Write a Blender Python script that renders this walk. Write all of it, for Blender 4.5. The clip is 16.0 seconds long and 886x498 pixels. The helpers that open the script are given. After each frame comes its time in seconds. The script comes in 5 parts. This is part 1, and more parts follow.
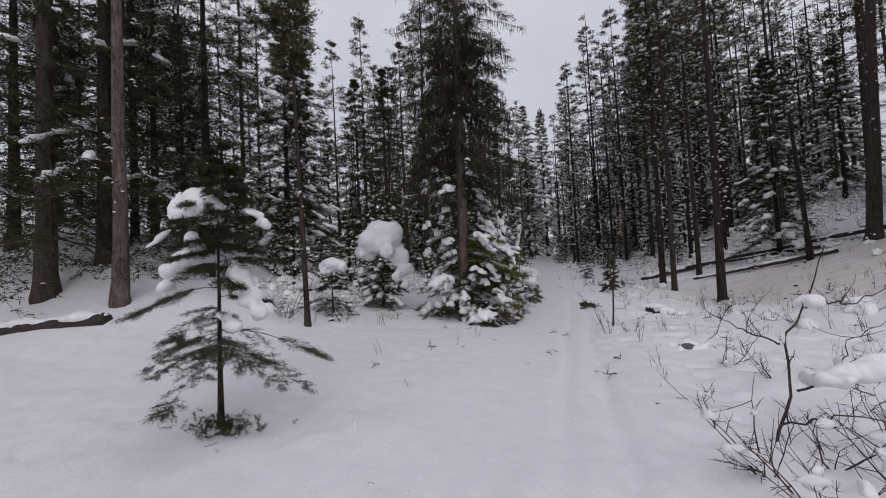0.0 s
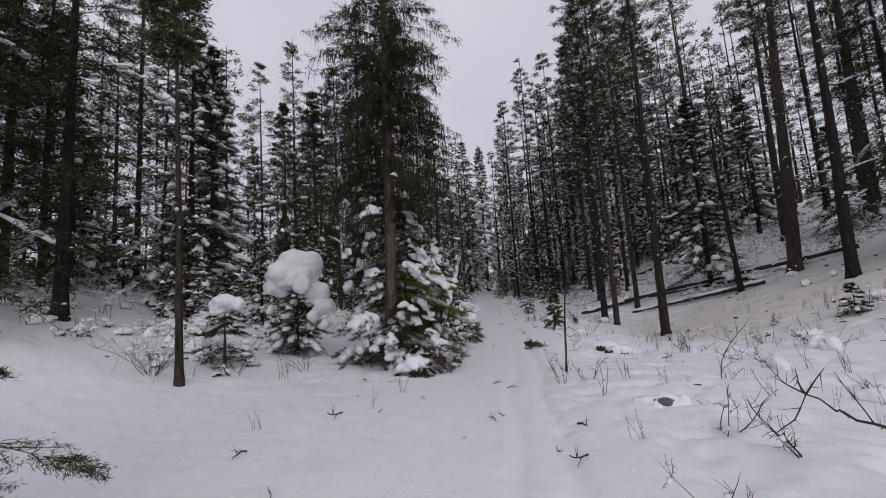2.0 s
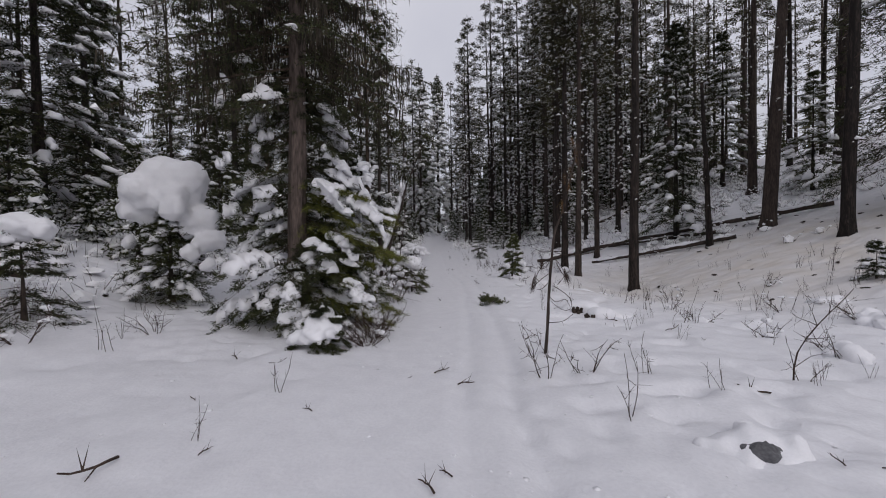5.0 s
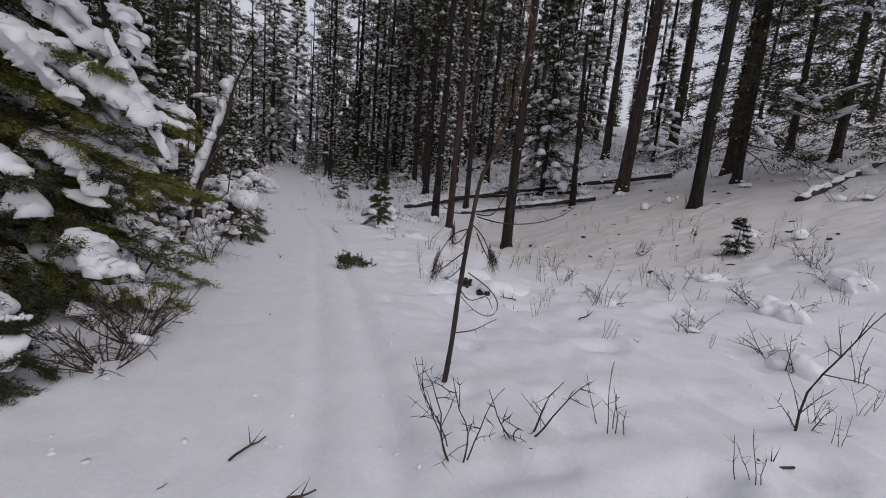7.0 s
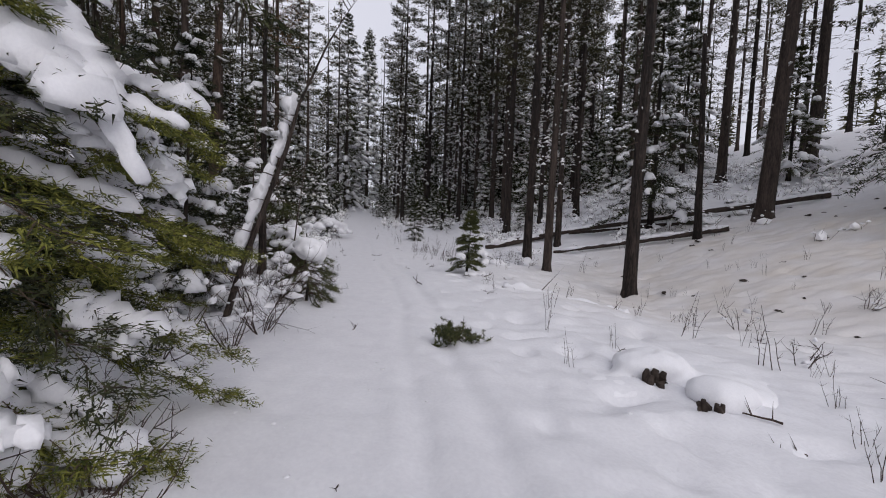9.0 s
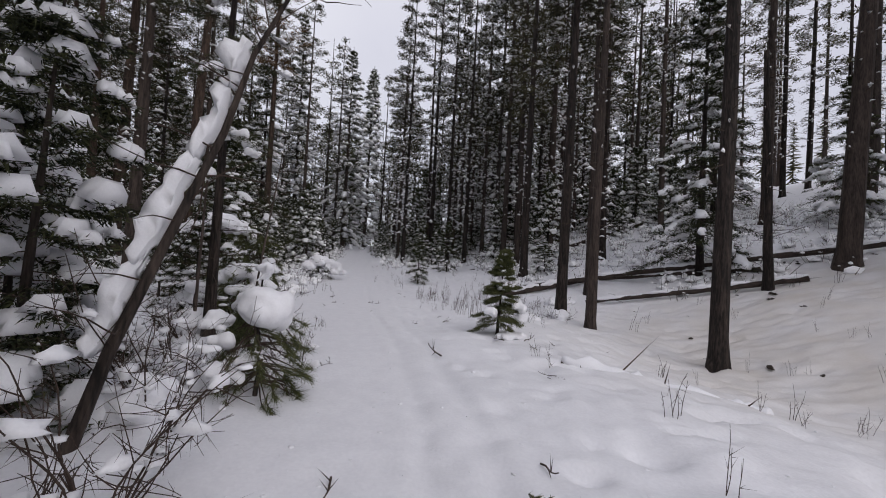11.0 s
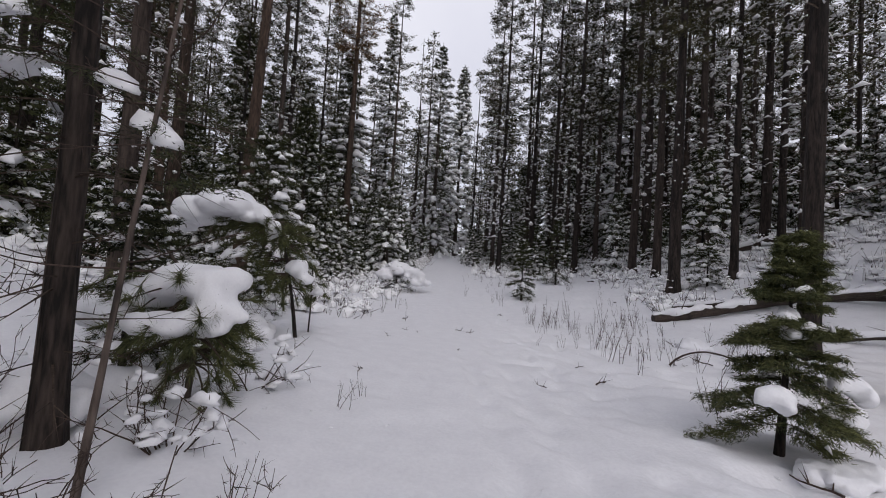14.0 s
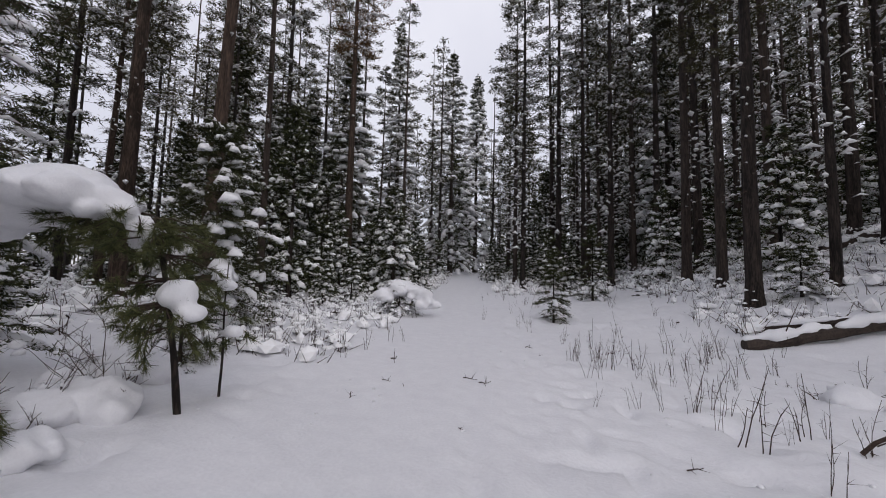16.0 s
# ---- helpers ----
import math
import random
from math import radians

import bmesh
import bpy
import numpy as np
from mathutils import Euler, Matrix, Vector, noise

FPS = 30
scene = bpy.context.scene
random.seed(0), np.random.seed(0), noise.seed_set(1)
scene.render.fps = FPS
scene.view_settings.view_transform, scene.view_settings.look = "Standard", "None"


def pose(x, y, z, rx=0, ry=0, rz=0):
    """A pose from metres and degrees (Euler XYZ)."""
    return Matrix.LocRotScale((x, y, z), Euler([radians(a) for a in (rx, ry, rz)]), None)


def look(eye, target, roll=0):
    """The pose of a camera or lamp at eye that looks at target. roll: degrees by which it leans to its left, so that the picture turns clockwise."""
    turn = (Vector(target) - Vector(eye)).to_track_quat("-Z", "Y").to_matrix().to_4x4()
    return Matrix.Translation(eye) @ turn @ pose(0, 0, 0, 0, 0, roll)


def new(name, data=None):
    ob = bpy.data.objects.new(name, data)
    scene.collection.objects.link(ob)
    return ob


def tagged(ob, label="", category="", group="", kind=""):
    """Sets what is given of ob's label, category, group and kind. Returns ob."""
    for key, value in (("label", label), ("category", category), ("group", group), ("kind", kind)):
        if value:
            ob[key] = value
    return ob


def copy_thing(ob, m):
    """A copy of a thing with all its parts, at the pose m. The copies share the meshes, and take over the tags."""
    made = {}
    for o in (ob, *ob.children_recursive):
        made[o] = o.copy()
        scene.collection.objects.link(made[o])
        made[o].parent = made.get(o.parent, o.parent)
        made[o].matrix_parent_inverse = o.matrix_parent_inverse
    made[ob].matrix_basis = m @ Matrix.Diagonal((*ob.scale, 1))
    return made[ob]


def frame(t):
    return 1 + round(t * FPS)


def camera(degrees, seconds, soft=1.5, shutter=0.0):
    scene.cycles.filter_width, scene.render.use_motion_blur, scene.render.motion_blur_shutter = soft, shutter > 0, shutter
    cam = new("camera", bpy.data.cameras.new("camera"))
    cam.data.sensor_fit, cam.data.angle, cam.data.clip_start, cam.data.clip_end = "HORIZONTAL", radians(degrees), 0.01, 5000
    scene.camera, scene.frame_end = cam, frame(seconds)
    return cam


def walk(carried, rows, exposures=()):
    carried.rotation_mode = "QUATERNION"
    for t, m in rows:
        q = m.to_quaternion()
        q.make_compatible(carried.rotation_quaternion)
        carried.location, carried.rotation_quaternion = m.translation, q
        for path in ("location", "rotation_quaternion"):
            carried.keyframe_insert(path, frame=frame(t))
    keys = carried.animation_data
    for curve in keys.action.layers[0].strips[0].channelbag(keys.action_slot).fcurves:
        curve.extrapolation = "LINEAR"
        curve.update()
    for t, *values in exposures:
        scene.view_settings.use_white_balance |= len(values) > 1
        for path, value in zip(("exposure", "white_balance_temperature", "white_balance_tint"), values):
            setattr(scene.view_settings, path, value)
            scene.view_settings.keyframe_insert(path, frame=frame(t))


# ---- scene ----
LENS = 94.7
PATH = [
    (0, (1.067, 0.0, 1.7), (0.371, 1.873, 1.787), -2.9),
    (0.5, (1.009, 0.693, 1.632), (0.365, 2.575, 1.84), 1.1),
    (1, (0.891, 1.268, 1.621), (0.39, 3.191, 1.842), 0.7),
    (1.5, (0.839, 1.582, 1.725), (0.431, 3.522, 1.991), -1.0),
    (2, (0.849, 1.975, 1.668), (0.437, 3.917, 1.914), -3.7),
    (2.5, (0.826, 2.377, 1.611), (0.417, 4.333, 1.696), -2.2),
    (3, (0.704, 2.811, 1.641), (0.381, 4.785, 1.654), 1.5),
    (3.5, (0.712, 3.339, 1.598), (0.427, 5.318, 1.601), -0.4),
    (6, (0.424, 6.595, 1.647), (0.429, 8.594, 1.569), 1.4),
    (6.5, (0.455, 7.221, 1.661), (0.783, 9.189, 1.525), 4.2),
    (7, (0.483, 7.931, 1.641), (0.972, 9.844, 1.324), 4.8),
    (7.5, (0.486, 8.569, 1.531), (0.967, 10.489, 1.24), 3.2),
    (8, (0.349, 9.289, 1.515), (0.82, 11.214, 1.244), 1.0),
    (8.5, (0.285, 9.904, 1.521), (0.558, 11.877, 1.331), -0.0),
    (9, (0.098, 10.587, 1.517), (0.261, 12.575, 1.37), 2.0),
    (9.5, (-0.021, 11.259, 1.489), (0.129, 13.253, 1.435), 1.5),
    (10, (-0.042, 11.99, 1.471), (0.096, 13.985, 1.456), 1.4),
    (10.2, (-0.103, 12.302, 1.51), (0.036, 14.297, 1.554), 2.3),
    (12.5, (-0.267, 15.889, 1.364), (-0.084, 17.88, 1.419), 3.3),
    (13, (-0.343, 16.751, 1.301), (-0.371, 18.75, 1.346), 2.7),
    (13.5, (-0.468, 17.524, 1.32), (-0.714, 19.509, 1.362), 2.6),
    (14, (-0.551, 18.165, 1.354), (-0.826, 20.145, 1.433), 3.4),
    (14.5, (-0.548, 18.917, 1.348), (-0.828, 20.895, 1.423), 1.2),
    (15, (-0.587, 19.655, 1.317), (-0.863, 21.635, 1.386), 1.1),
    (15.5, (-0.566, 20.394, 1.317), (-0.893, 22.365, 1.392), 0.6),
    (16, (-0.575, 21.049, 1.333), (-0.96, 23.005, 1.496), 1.3),
]
cam = camera(LENS, 16.0, soft=1.0)
walk(cam, [(t, look(eye, target, roll)) for t, eye, target, roll in PATH], [(0.0, -0.19, 6500, 12.5), (7.5, -0.2, 6500, 12.5), (8.5, -0.02, 6500, 12.5), (9.3, 0.15, 6500, 12.5), (12.5, 0.03, 6500, 12.5), (14.5, 0.2, 6500, 12.5), (16.0, 0.18, 6500, 12.5)])

# ---- overcast light ----
world = bpy.data.worlds.new("overcast_sky")
scene.world = world
world.use_nodes = True
wt = world.node_tree
wt.nodes.clear()
w_out = wt.nodes.new("ShaderNodeOutputWorld")
w_mix = wt.nodes.new("ShaderNodeMixShader")
w_sky = wt.nodes.new("ShaderNodeTexSky")
w_sky.sky_type, w_sky.sun_disc = "NISHITA", False
w_sky.sun_elevation, w_sky.sun_rotation = radians(36), radians(152)
w_blue = wt.nodes.new("ShaderNodeBackground")
w_blue.inputs[1].default_value = 0.1
w_cloud = wt.nodes.new("ShaderNodeBackground")
w_cloud.inputs[1].default_value = 1.0
w_noise = wt.nodes.new("ShaderNodeTexNoise")
w_noise.inputs["Scale"].default_value, w_noise.inputs["Detail"].default_value = 2.2, 5
w_ramp = wt.nodes.new("ShaderNodeValToRGB")
w_ramp.color_ramp.elements[0].position, w_ramp.color_ramp.elements[0].color = 0.3, (0.612, 0.620, 0.700, 1)
w_ramp.color_ramp.elements[1].position, w_ramp.color_ramp.elements[1].color = 0.7, (0.738, 0.744, 0.802, 1)
w_mix.inputs[0].default_value = 0.88
w_co = wt.nodes.new("ShaderNodeTexCoord")
w_xyz = wt.nodes.new("ShaderNodeSeparateXYZ")
w_high = wt.nodes.new("ShaderNodeMath")
w_high.operation, w_high.use_clamp = "MULTIPLY_ADD", False
w_high.inputs[1].default_value, w_high.inputs[2].default_value = 0.30, 0.92
wt.links.new(w_co.outputs["Generated"], w_xyz.inputs[0])
wt.links.new(w_co.outputs["Generated"], w_noise.inputs["Vector"])
wt.links.new(w_xyz.outputs["Z"], w_high.inputs[0])
wt.links.new(w_high.outputs[0], w_cloud.inputs[1])
wt.links.new(w_noise.outputs["Fac"], w_ramp.inputs[0])
wt.links.new(w_ramp.outputs[0], w_cloud.inputs[0])
wt.links.new(w_sky.outputs[0], w_blue.inputs[0])
wt.links.new(w_blue.outputs[0], w_mix.inputs[1])
wt.links.new(w_cloud.outputs[0], w_mix.inputs[2])
wt.links.new(w_mix.outputs[0], w_out.inputs[0])
sun = bpy.data.lights.new("sun", "SUN")
sun.energy, sun.angle, sun.color = 0.8, radians(50), (1.0, 0.95, 0.90)
new("sun", sun).matrix_world = look((14, -12, 22), (0, 15, 0))


# ---- materials ----
def material(name, dark, light, scale=6.0, stretch=(1, 1, 1), rough=0.8, bump=0.3, fine=40.0, island=0.0, thing=0.0, span=(0.3, 0.7)):
    """Two scales of noise between two colours, with relief; island and thing vary it by piece and by object."""
    m = bpy.data.materials.new(name)
    m.use_nodes = True
    nt = m.node_tree
    bsdf = nt.nodes["Principled BSDF"]
    bsdf.inputs["Roughness"].default_value = rough
    bsdf.inputs["Specular IOR Level"].default_value = 0.25
    co = nt.nodes.new("ShaderNodeTexCoord")
    mp = nt.nodes.new("ShaderNodeMapping")
    mp.inputs["Scale"].default_value = stretch
    nt.links.new(co.outputs["Object"], mp.inputs[0])
    n1 = nt.nodes.new("ShaderNodeTexNoise")
    n1.inputs["Scale"].default_value, n1.inputs["Detail"].default_value = scale, 6
    n2 = nt.nodes.new("ShaderNodeTexNoise")
    n2.inputs["Scale"].default_value, n2.inputs["Detail"].default_value = fine, 4
    for n in (n1, n2):
        nt.links.new(mp.outputs[0], n.inputs["Vector"])
    total = nt.nodes.new("ShaderNodeMath")
    total.operation = "MULTIPLY_ADD"
    total.inputs[1].default_value = 0.5
    nt.links.new(n2.outputs["Fac"], total.inputs[0])
    half = nt.nodes.new("ShaderNodeMath")
    half.operation = "MULTIPLY"
    half.inputs[1].default_value = 0.5
    nt.links.new(n1.outputs["Fac"], half.inputs[0])
    nt.links.new(half.outputs[0], total.inputs[2])
    value = total.outputs[0]
    for amount, kind, socket in ((island, "ShaderNodeNewGeometry", "Random Per Island"), (thing, "ShaderNodeObjectInfo", "Random")):
        if amount:
            src = nt.nodes.new(kind)
            ma = nt.nodes.new("ShaderNodeMath")
            ma.operation = "MULTIPLY_ADD"
            ma.inputs[1].default_value = amount
            nt.links.new(src.outputs[socket], ma.inputs[0])
            nt.links.new(value, ma.inputs[2])
            sub = nt.nodes.new("ShaderNodeMath")
            sub.operation = "SUBTRACT"
            sub.inputs[1].default_value = amount / 2
            nt.links.new(ma.outputs[0], sub.inputs[0])
            value = sub.outputs[0]
    ramp = nt.nodes.new("ShaderNodeValToRGB")
    ramp.color_ramp.elements[0].position, ramp.color_ramp.elements[0].color = span[0], (*dark, 1)
    ramp.color_ramp.elements[1].position, ramp.color_ramp.elements[1].color = span[1], (*light, 1)
    nt.links.new(value, ramp.inputs[0])
    nt.links.new(ramp.outputs[0], bsdf.inputs["Base Color"])
    if bump:
        bp = nt.nodes.new("ShaderNodeBump")
        bp.inputs["Strength"].default_value, bp.inputs["Distance"].default_value = bump, 0.02
        nt.links.new(total.outputs[0], bp.inputs["Height"])
        nt.links.new(bp.outputs[0], bsdf.inputs["Normal"])
    return m


SNOW = material("snow", (0.77, 0.77, 0.80), (0.87, 0.87, 0.89), 3, rough=0.65, bump=0.25, fine=60)
# whiter than SNOW, to brighten snow that lies in the forest's shade
FLECK = material("snow_flecks", (0.90, 0.90, 0.91), (0.96, 0.96, 0.97), 3, rough=0.7, bump=0, island=0.5)
BARK = material("pine_bark", (0.010, 0.0075, 0.0065), (0.070, 0.052, 0.043), 9, (1, 1, 0.16), bump=1.0, fine=38, thing=0.2, span=(0.40, 0.66))
RUST = material("larch_bark", (0.020, 0.013, 0.009), (0.100, 0.066, 0.049), 8, (1, 1, 0.18), bump=1.0, fine=32, thing=0.15, span=(0.38, 0.66))
GREYBARK = material("grey_bark", (0.04, 0.031, 0.027), (0.17, 0.13, 0.112), 8, (1, 1, 0.2), bump=0.8, fine=30, span=(0.38, 0.64))
TWIG = material("twig_bark", (0.022, 0.015, 0.012), (0.085, 0.057, 0.045), 14, bump=0.2, fine=60)
DEADTWIG = material("dead_twigs", (0.022, 0.015, 0.011), (0.085, 0.060, 0.044), 14, bump=0, fine=60, island=0.3)
NEEDLE = material("fir_needles", (0.010, 0.014, 0.006), (0.066, 0.072, 0.028), 2, bump=0, fine=12, island=0.5, thing=0.2)
# yellower, paler needles for the big spruce's boughs towards the trail
YNEEDLE = material("yellow_green_needles", (0.030, 0.042, 0.007), (0.200, 0.200, 0.042), 2, bump=0, fine=12, island=0.5)
PNEEDLE = material("pine_needles", (0.016, 0.016, 0.008), (0.100, 0.092, 0.045), 1.5, bump=0, fine=10, island=0.5, thing=0.35)
LNEEDLE = material("long_pine_needles", (0.026, 0.036, 0.014), (0.135, 0.140, 0.056), 2, bump=0, fine=12, island=0.5)
LICHEN = material("dark_lichen", (0.014, 0.011, 0.008), (0.050, 0.040, 0.028), 2, bump=0, fine=12, island=0.5)
BROWN = material("rusty_needles", (0.05, 0.028, 0.012), (0.22, 0.13, 0.06), 2, bump=0, fine=12, island=0.5)
DEADWOOD = material("dead_log_wood", (0.018, 0.014, 0.012), (0.075, 0.056, 0.045), 6, (1, 1, 1), bump=0.8, fine=25)
ROCK = material("grey_rock", (0.05, 0.05, 0.055), (0.17, 0.17, 0.18), 8, bump=0.6, fine=40)


# ---- mesh tools ----
class Geo:
    """Triangles gathered in arrays, then made into one mesh."""

    def __init__(self):
        self.v, self.f, self.n = [], [], 0

    def add(self, verts, tris):
        verts, tris = np.asarray(verts, float).reshape(-1, 3), np.asarray(tris, int).reshape(-1, 3)
        self.v.append(verts)
        self.f.append(tris + self.n)
        self.n += len(verts)

    def mesh(self, name, mat, smooth=False):
        me = bpy.data.meshes.new(name)
        v, f = np.concatenate(self.v), np.concatenate(self.f)
        me.vertices.add(len(v))
        me.vertices.foreach_set("co", v.ravel())
        me.loops.add(f.size)
        me.loops.foreach_set("vertex_index", f.ravel().astype(np.int32))
        me.polygons.add(len(f))
        me.polygons.foreach_set("loop_start", np.arange(0, f.size, 3, dtype=np.int32))
        me.update(calc_edges=True)
        me.polygons.foreach_set("use_smooth", np.full(len(f), smooth))
        me.materials.append(mat)
        return me


def unit(a):
    return a / np.maximum(np.linalg.norm(a, axis=-1, keepdims=True), 1e-9)


def tube(geo, pts, radii, sides=7, wobble=0.0, rng=None):
    """A round, tapering stem along points."""
    pts, radii = np.asarray(pts, float), np.asarray(radii, float)
    way = unit(np.gradient(pts, axis=0))
    ref = np.where(np.abs(way[:, 2:3]) > 0.9, [[1.0, 0, 0]], [[0, 0, 1.0]])
    a = unit(np.cross(way, ref))
    b = np.cross(way, a)
    ang = np.arange(sides) * 2 * np.pi / sides
    rad = radii[:, None] * np.ones((1, sides))
    if wobble:
        rad = rad * (1 + rng.normal(0, wobble, rad.shape))
    ring = pts[:, None] + rad[..., None] * (a[:, None] * np.cos(ang)[None, :, None] + b[:, None] * np.sin(ang)[None, :, None])
    n = len(pts)
    i = np.arange(n - 1)[:, None] * sides + np.arange(sides)[None]
    j = np.arange(n - 1)[:, None] * sides + (np.arange(sides)[None] + 1) % sides
    tris = np.concatenate([np.stack([i, i + sides, j], -1).reshape(-1, 3), np.stack([j, i + sides, j + sides], -1).reshape(-1, 3)])
    verts = np.concatenate([ring.reshape(-1, 3), pts[:1], pts[-1:]])
    k = np.arange(sides)
    caps = np.concatenate([np.stack([k, (k + 1) % sides, np.full(sides, n * sides)], -1), np.stack([(k + 1) % sides + (n - 1) * sides, k + (n - 1) * sides, np.full(sides, n * sides + 1)], -1)])
    geo.add(verts, np.concatenate([tris, caps]))


def sticks(geo, a, b, ra, rb=None):
    """Many straight twigs at once: three-sided, pointed or tapering."""
    a, b = np.reshape(a, (-1, 3)), np.reshape(b, (-1, 3))
    m = len(a)
    ra = np.broadcast_to(np.reshape(ra, (-1, 1)) if np.ndim(ra) else ra, (m, 1))
    d = unit(b - a)
    s = unit(np.cross(d, [[0.31, 0.17, 0.93]]))
    t = np.cross(d, s)
    base = [a + ra * (s * np.cos(q) + t * np.sin(q)) for q in (0, 2.1, 4.2)]
    v = np.stack([*base, b], 1)
    k = np.arange(m)[:, None] * 4
    geo.add(v, np.concatenate([k + [0, 1, 3], k + [1, 2, 3], k + [2, 0, 3]]))


def blades(geo, p, d, length, width, rng):
    """Many needles or needle sprays: one slim triangle each."""
    p, d = np.reshape(p, (-1, 3)), unit(np.reshape(d, (-1, 3)))
    m = len(p)
    side = unit(np.cross(d, rng.normal(0, 1, (m, 3)) + [0, 0, 0.8])) * (np.reshape(width, (-1, 1)) * 0.5)
    v = np.stack([p - side, p + side, p + d * np.reshape(length, (-1, 1))], 1)
    geo.add(v, np.arange(3 * m).reshape(-1, 3))


def _ico(level):
    bm = bmesh.new()
    bmesh.ops.create_icosphere(bm, subdivisions=level, radius=1)
    bm.verts.ensure_lookup_table()
    v = np.array([x.co[:] for x in bm.verts])
    f = np.array([[x.index for x in q.verts] for q in bm.faces])
    bm.free()
    return v, f


ICO = {k: _ico(k) for k in (1, 2, 3)}
ICO[0] = (np.array([[1, 0, 0], [0, 1, 0], [-1, 0, 0], [0, -1, 0], [0, 0, 1.0], [0, 0, -1.0]]), np.array([[0, 1, 4], [1, 2, 4], [2, 3, 4], [3, 0, 4], [1, 0, 5], [2, 1, 5], [3, 2, 5], [0, 3, 5]]))


def blobs(geo, c, size, yaw, rng, level=1, rough=0.16, pitch=None, flat=0.45):
    """Many uneven rounded lumps of snow, flattened underneath."""
    c, size = np.reshape(c, (-1, 3)), np.reshape(size, (-1, 3))
    m = len(c)
    v, f = ICO[level]
    w = v[None] * (1 + rng.normal(0, rough, (m, len(v), 1)))
    w[..., 2] = np.where(w[..., 2] < 0, w[..., 2] * flat, w[..., 2])
    w = w * size[:, None]
    if pitch is not None:
        w[..., 2] += w[..., 0] * np.reshape(np.tan(pitch), (-1, 1))
    cy, sy = np.cos(yaw).reshape(-1, 1), np.sin(yaw).reshape(-1, 1)
    w = np.stack([w[..., 0] * cy - w[..., 1] * sy, w[..., 0] * sy + w[..., 1] * cy, w[..., 2]], -1) + c[:, None]
    geo.add(w, f[None] + np.arange(m)[:, None, None] * len(v))


def part(name, geo, mat, parent, label="", smooth=False, kind=""):
    """One mesh object under a thing or a part."""
    ob = new(name, geo.mesh(name, mat, smooth))
    ob.parent = parent
    return tagged(ob, label, kind=kind)


def thing(name, x, y, z, label, category, group="", turn=0.0, size=1.0):
    ob = new(name)
    ob.empty_display_size = 0.2
    ob.matrix_basis = pose(x, y, z, 0, 0, turn) @ Matrix.Scale(size, 4)
    return tagged(ob, label, category, group)


# ---- ground ----
def lattice(x, y, seed):
    h = np.sin(x * 127.1 + y * 311.7 + seed * 74.7) * 43758.5453
    return h - np.floor(h)


def swell(x, y, scale, seed):
    """Smooth value noise, -1 to 1."""
    x, y = np.asarray(x, float) / scale, np.asarray(y, float) / scale
    xi, yi = np.floor(x), np.floor(y)
    u, v = x - xi, y - yi
    u, v = u * u * u * (u * (6 * u - 15) + 10), v * v * v * (v * (6 * v - 15) + 10)
    a, b = lattice(xi, yi, seed), lattice(xi + 1, yi, seed)
    c, d = lattice(xi, yi + 1, seed), lattice(xi + 1, yi + 1, seed)
    return 2 * ((a * (1 - u) + b * u) * (1 - v) + (c * (1 - u) + d * u) * v) - 1


def soft_ramp(a, k):
    return np.logaddexp(0, a * k) / k


def trail_x(y):
    return np.interp(y, [-5, 0, 3.3, 8, 12, 16, 21, 25, 70, 200], [1.4, 1.05, 0.7, 0.42, -0.05, -0.3, -0.75, -1.7, -7.0, -20])


def lay(x, y):
    """The broad lie of the land."""
    x, y = np.asarray(x, float), np.asarray(y, float)
    x0 = np.interp(y, [10, 26, 36, 60], [7.6, 7.6, 3.0, 3.5])
    right = 0.33 * soft_ramp(x - x0, 1.2)
    hollow = -0.5 * np.exp(-(((x - 6) / 2.2) ** 2) - ((y - 21) / 5) ** 2)
    left = 0.33 * soft_ramp(-x - 6.6, 1.0) * np.interp(y, [-2, 5, 9, 24, 34], [0, 0.15, 1, 1, 0])
    ahead = 0.078 * soft_ramp(y - 30, 0.6)
    return 14 * np.tanh(right / 14) + 4 * np.tanh(ahead / 4) + hollow + 7 * np.tanh(left / 7)


